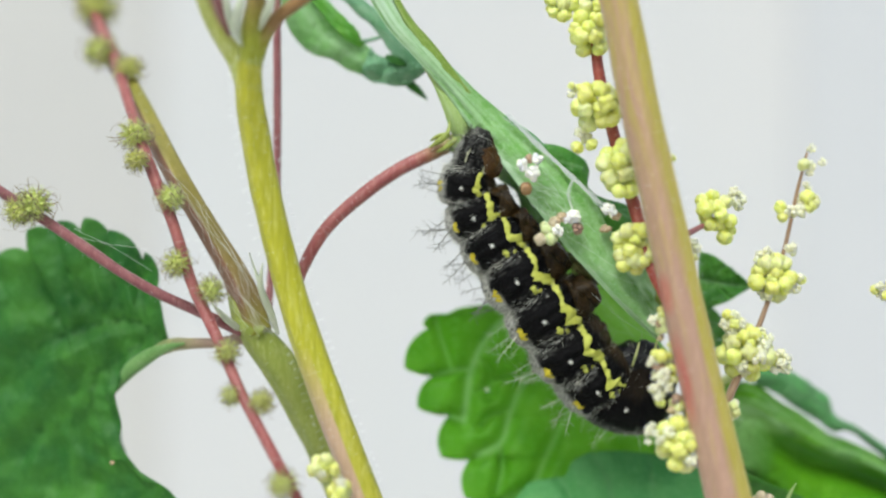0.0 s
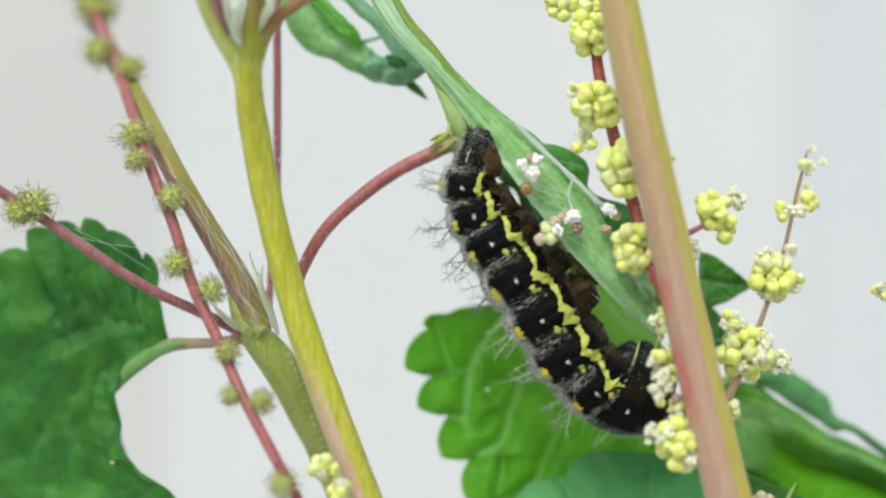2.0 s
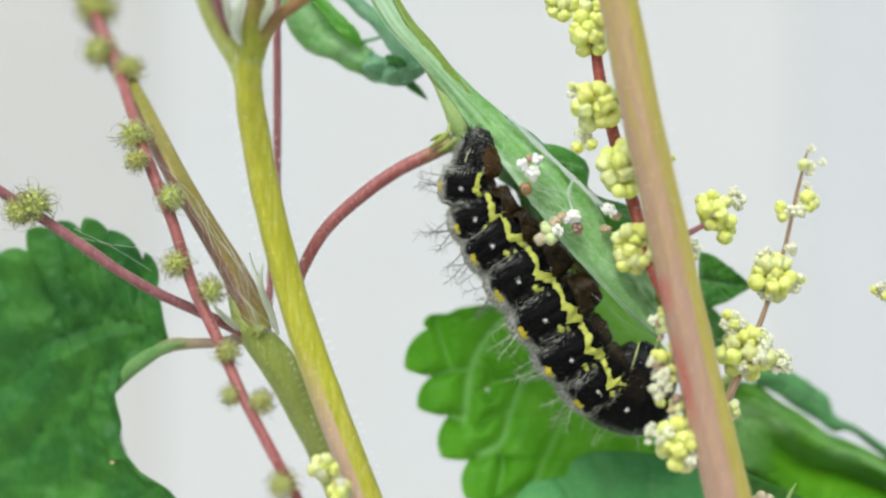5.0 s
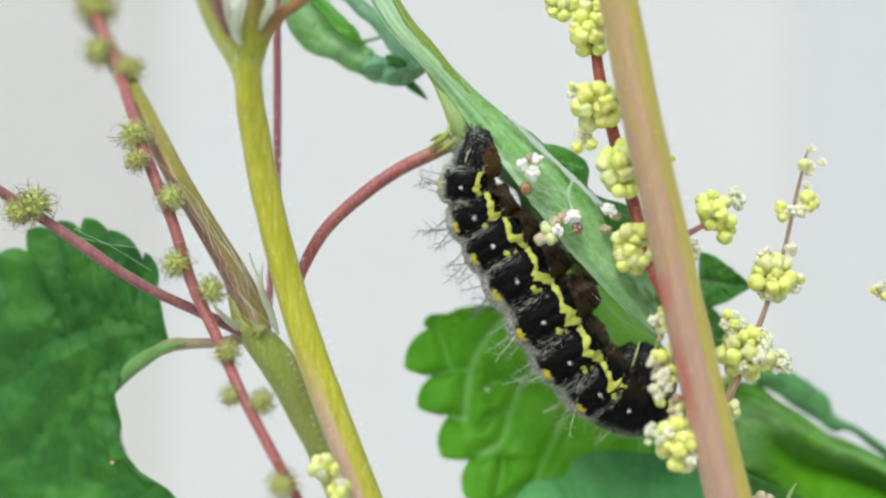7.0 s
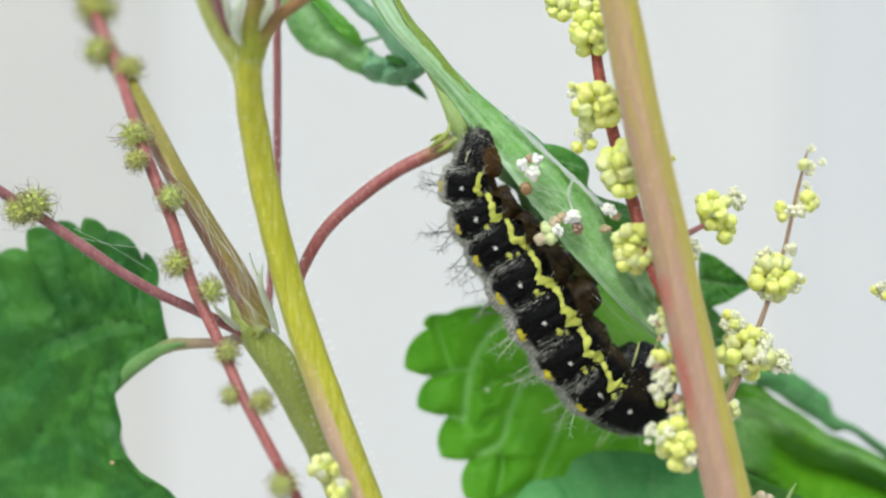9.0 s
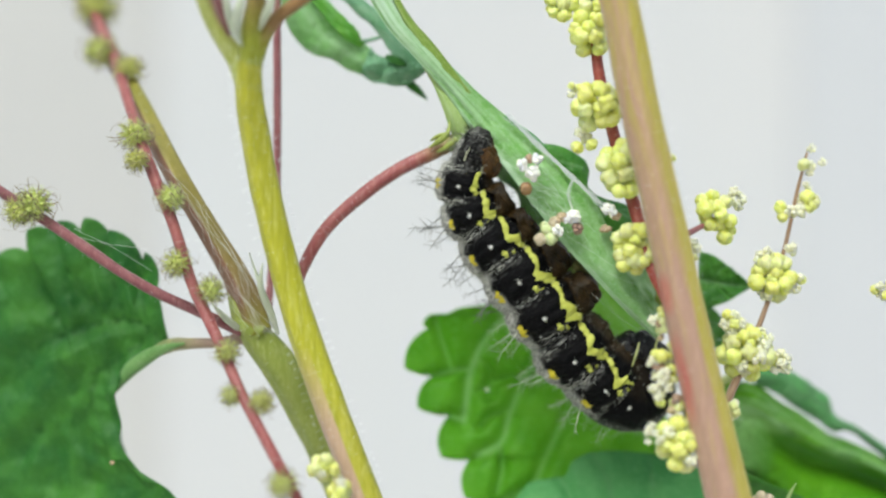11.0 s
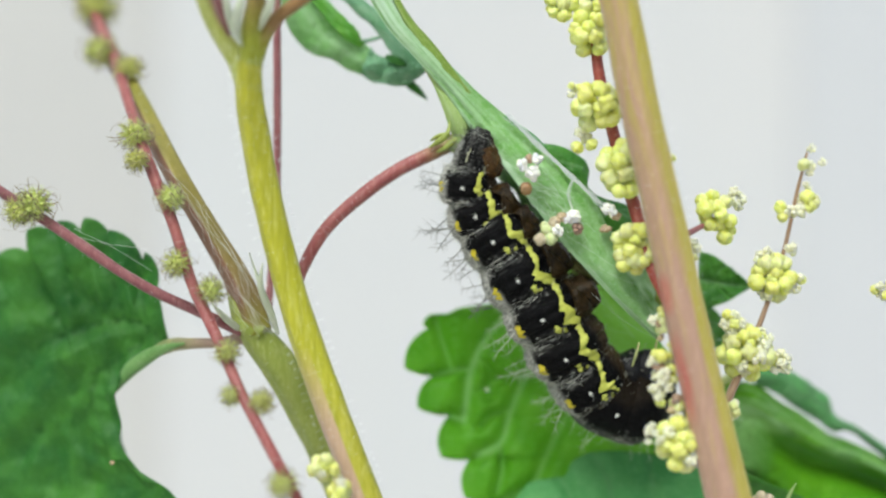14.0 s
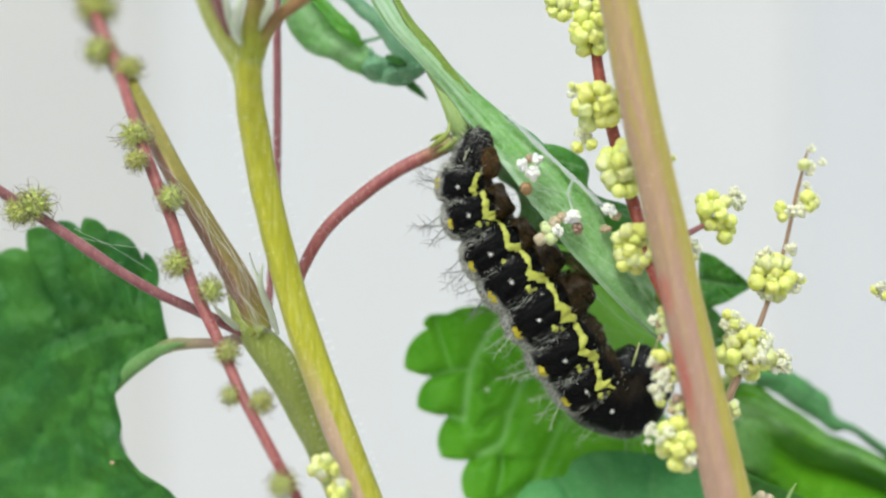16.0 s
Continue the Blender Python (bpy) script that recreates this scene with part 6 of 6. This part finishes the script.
def motions():
    # for each ring from the rear on, then the head: seconds, way to the right and way up in millimetres
    ways = []
    ways.append([(0, 0.00, 0.00), (0.5, 0.00, 0.00), (1, 0.00, 0.00), (1.5, 0.01, 0.02), (2, 0.04, 0.00), (2.5, 0.01, 0.02), (3, 0.01, 0.02), (3.5, 0.01, 0.02), (4, -0.02, -0.02), (6.5, 0.01, 0.02), (7, 0.00, 0.02), (7.5, 0.01, 0.02), (8, 0.00, -0.02), (8.5, 0.00, -0.02), (9, 0.01, 0.00), (11.3, -0.08, 0.05), (11.5, -0.09, 0.05), (12, -0.02, -0.03), (12.5, -0.02, -0.03), (13, 0.01, -0.06), (13.5, 0.02, 0.00), (14, 0.04, 0.00), (14.5, -0.04, -0.02), (15, 0.02, 0.03), (15.5, 0.00, 0.00), (16, -0.09, 0.03)])
    ways.append([(0, 0.00, 0.00), (0.5, 0.00, 0.00), (1, 0.00, 0.00), (1.5, 0.03, 0.05), (2, 0.10, 0.00), (2.5, 0.03, 0.05), (3, 0.03, 0.05), (3.5, 0.03, 0.05), (4, -0.05, -0.05), (6.5, 0.03, 0.05), (7, 0.00, 0.05), (7.5, 0.03, 0.05), (8, 0.00, -0.05), (8.5, 0.00, -0.05), (9, 0.03, 0.00), (11.3, -0.23, 0.14), (11.5, -0.25, 0.15), (12, -0.05, -0.08), (12.5, -0.05, -0.08), (13, 0.03, -0.18), (13.5, 0.05, 0.00), (14, 0.10, 0.00), (14.5, -0.10, -0.05), (15, 0.05, 0.08), (15.5, 0.00, 0.00), (16, -0.25, 0.08)])
    ways.append([(0, 0.00, 0.00), (0.5, 0.03, 0.00), (1, 0.05, 0.05), (1.5, 0.03, 0.08), (2, 0.03, 0.15), (2.5, 0.03, 0.10), (3, 0.03, 0.10), (3.5, 0.03, 0.10), (4, 0.18, -0.20), (6.5, 0.05, 0.08), (7, 0.05, 0.05), (7.5, 0.05, 0.05), (8, 0.10, -0.18), (8.5, 0.15, -0.15), (9, 0.20, -0.10), (11.3, -0.39, 0.27), (11.5, -0.33, 0.20), (12, 0.10, -0.23), (12.5, 0.15, -0.23), (13, 0.25, -0.36), (13.5, 0.30, -0.08), (14, 0.15, 0.15), (14.5, -0.51, 0.36), (15, -0.20, 0.33), (15.5, -0.25, 0.20), (16, -0.41, 0.23)])
    ways.append([(0, 0.00, 0.00), (0.5, 0.10, -0.03), (1, 0.10, -0.03), (1.5, 0.10, 0.00), (2, 0.00, 0.13), (2.5, 0.05, 0.03), (3, 0.10, -0.03), (3.5, 0.10, -0.03), (4, 0.00, -0.03), (6.5, 0.10, 0.03), (7, 0.10, -0.03), (7.5, 0.10, -0.03), (8, -0.10, 0.08), (8.5, 0.10, -0.15), (9, 0.30, -0.20), (11.3, -0.14, -0.02), (11.5, -0.05, 0.05), (12, -0.15, 0.00), (12.5, -0.15, 0.08), (13, -0.15, -0.23), (13.5, -0.05, 0.30), (14, 0.10, 0.30), (14.5, -0.30, -0.28), (15, -0.18, -0.30), (15.5, -0.33, -0.51), (16, -0.10, -0.76)])
    ways.append([(0, 0.00, 0.00), (0.5, 0.00, 0.00), (1, 0.00, 0.00), (1.5, 0.00, 0.03), (2, -0.08, 0.10), (2.5, 0.00, 0.00), (3, 0.00, 0.00), (3.5, 0.00, 0.00), (4, 0.20, 0.10), (6.5, 0.00, 0.05), (7, 0.00, 0.05), (7.5, 0.00, 0.03), (8, 0.23, -0.08), (8.5, 0.28, -0.25), (9, 0.28, -0.28), (11.3, 0.14, 0.07), (11.5, 0.13, 0.10), (12, -0.03, -0.10), (12.5, -0.03, -0.05), (13, 0.08, -0.08), (13.5, 0.03, 0.13), (14, 0.08, 0.10), (14.5, -0.23, -0.08), (15, -0.41, -0.05), (15.5, -0.69, 0.03), (16, -0.51, 0.03)])
    ways.append([(0, 0.00, 0.00), (0.5, 0.00, 0.00), (1, 0.00, -0.05), (1.5, -0.05, 0.03), (2, -0.18, 0.10), (2.5, -0.10, 0.08), (3, -0.10, 0.03), (3.5, -0.10, 0.03), (4, 0.18, 0.18), (6.5, -0.10, 0.03), (7, -0.05, -0.03), (7.5, -0.05, -0.03), (8, 0.05, 0.18), (8.5, -0.10, 0.03), (9, 0.00, -0.10), (11.3, 0.02, 0.37), (11.5, 0.03, 0.41), (12, -0.53, 0.53), (12.5, -0.58, 0.61), (13, -0.53, 0.69), (13.5, -0.25, 0.56), (14, -0.10, 0.13), (14.5, -0.18, -0.28), (15, -0.30, -0.13), (15.5, -0.53, -0.03), (16, -0.46, 0.18)])
    ways.append([(0, 0.00, 0.00), (0.5, -0.08, 0.00), (1, -0.08, -0.03), (1.5, -0.15, 0.00), (2, -0.23, 0.00), (2.5, -0.13, -0.03), (3, -0.13, -0.08), (3.5, -0.13, -0.08), (4, 0.20, 0.28), (6.5, -0.13, -0.08), (7, -0.08, -0.08), (7.5, -0.08, -0.08), (8, 0.08, 0.15), (8.5, -0.15, 0.05), (9, -0.03, -0.13), (11.3, 0.37, -0.01), (11.5, 0.41, 0.00), (12, -0.30, 0.20), (12.5, -0.28, 0.13), (13, -0.56, 0.56), (13.5, -0.30, 0.36), (14, -0.36, 0.15), (14.5, -0.51, -0.05), (15, 0.10, -0.51), (15.5, -0.03, -0.43), (16, -0.43, 0.08)])
    ways.append([(0, 0.00, 0.00), (0.5, 0.05, -0.08), (1, 0.05, -0.08), (1.5, 0.00, -0.08), (2, -0.10, -0.08), (2.5, 0.10, -0.13), (3, 0.10, -0.15), (3.5, 0.10, -0.15), (4, 0.08, 0.25), (6.5, 0.05, -0.18), (7, 0.13, -0.18), (7.5, 0.13, -0.18), (8, 0.03, 0.03), (8.5, -0.05, -0.13), (9, 0.13, -0.18), (11.3, 0.69, 0.15), (11.5, 0.58, -0.20), (12, 0.28, -0.74), (12.5, 0.23, -0.79), (13, -0.71, 0.03), (13.5, -0.56, -0.05), (14, -0.51, -0.08), (14.5, -1.12, 0.00), (15, -0.30, -0.61), (15.5, -0.30, -0.28), (16, -0.86, 0.08)])
    ways.append([(0, 0.00, 0.00), (0.5, 0.13, -0.08), (1, 0.15, -0.08), (1.5, 0.15, -0.10), (2, 0.10, -0.15), (2.5, 0.30, -0.13), (3, 0.30, -0.13), (3.5, 0.36, -0.13), (4, 0.03, 0.13), (6.5, 0.21, -0.10), (7, 0.24, -0.07), (7.5, 0.25, -0.08), (8, 0.16, -0.10), (8.5, 0.19, -0.11), (9, 0.32, -0.13), (11.3, 0.23, 0.21), (11.5, 0.08, 0.03), (12, 0.13, -0.69), (12.5, -0.10, -0.69), (13, -1.12, -0.41), (13.5, -0.94, -0.61), (14, -0.76, -0.43), (14.5, -1.73, -0.48), (15, -0.91, -0.99), (15.5, -0.69, -0.20), (16, -1.22, -0.08)])
    ways.append([(0, 0.00, 0.00), (0.5, 0.00, 0.00), (1, 0.00, 0.00), (1.5, 0.10, -0.05), (2, -0.03, -0.05), (2.5, 0.10, -0.05), (3, 0.10, -0.05), (3.5, 0.10, 0.00), (4, -0.07, 0.00), (6.5, 0.00, -0.20), (7, 0.00, -0.15), (7.5, 0.00, -0.15), (8, 0.00, -0.15), (8.5, 0.00, -0.15), (9, 0.00, -0.05), (11.3, 0.00, 0.61), (11.5, -0.15, 0.41), (12, -0.03, 0.00), (12.5, -0.10, -0.15), (13, -0.73, -1.17), (13.5, -0.54, -1.32), (14, -0.38, -0.91), (14.5, -1.17, -1.32), (15, -0.76, -1.52), (15.5, -0.48, -0.20), (16, -0.89, -0.36)])
    ways.append([(0, 0.00, 0.00), (0.5, 0.01, -0.01), (1, 0.01, -0.02), (1.5, 0.07, -0.06), (2, -0.00, -0.07), (2.5, 0.08, -0.08), (3, 0.08, -0.08), (3.5, 0.08, -0.05), (4, -0.01, -0.05), (6.5, 0.03, -0.20), (7, 0.03, -0.17), (7.5, 0.03, -0.17), (8, 0.03, -0.16), (8.5, 0.03, -0.16), (9, 0.03, -0.10), (11.3, -0.03, 0.86), (11.5, -0.08, 0.81), (12, -0.03, 0.23), (12.5, -0.04, -0.05), (13, -0.19, -1.27), (13.5, -0.11, -1.35), (14, -0.08, -0.86), (14.5, -0.43, -1.50), (15, -0.24, -0.97), (15.5, -0.14, -0.10), (16, -0.30, -0.38)])
    ways.append([(0, 0.00, 0.00), (0.5, 0.01, -0.02), (1, 0.02, -0.04), (1.5, 0.03, -0.06), (2, 0.04, -0.08), (2.5, 0.05, -0.10), (3, 0.05, -0.10), (3.5, 0.05, -0.10), (4, 0.05, -0.10), (6.5, 0.05, -0.20), (7, 0.05, -0.19), (7.5, 0.05, -0.18), (8, 0.05, -0.17), (8.5, 0.05, -0.16), (9, 0.05, -0.15), (11.3, -0.06, 1.12), (11.5, -0.07, 1.22), (12, -0.04, 0.46), (12.5, -0.03, 0.05), (13, 0.20, -1.37), (13.5, 0.36, -1.37), (14, 0.20, -0.81), (14.5, -0.15, -1.68), (15, -0.03, -0.41), (15.5, 0.00, 0.00), (16, -0.06, -0.41)])
    rest = [Vector(spot) for spot, r in RINGS] + [HEAD_MID]
    moved = rings + [head]
    for k, ob in enumerate(moved):
        rows = []
        for i, (t, dx, dz) in enumerate(ways[k]):
            low, high = max(k - 1, 0), min(k + 1, len(rest) - 1)

            def now(j):
                return rest[j] + Vector((ways[j][i][1], 0, ways[j][i][2]))

            was, is_now = rest[high] - rest[low], now(high) - now(low)
            turn = math.atan2(was.z, was.x) - math.atan2(is_now.z, is_now.x)
            turn = (turn + math.pi) % (2 * math.pi) - math.pi
            if k >= 8:
                turn = max(-0.3, min(0.3, turn * 0.5))
            place = (now(k) - ORIGIN[caterpillar]) * MM
            rows.append((t, Matrix.Translation(place) @ Matrix.Rotation(turn, 4, "Y")))
        walk(ob, rows)


motions()
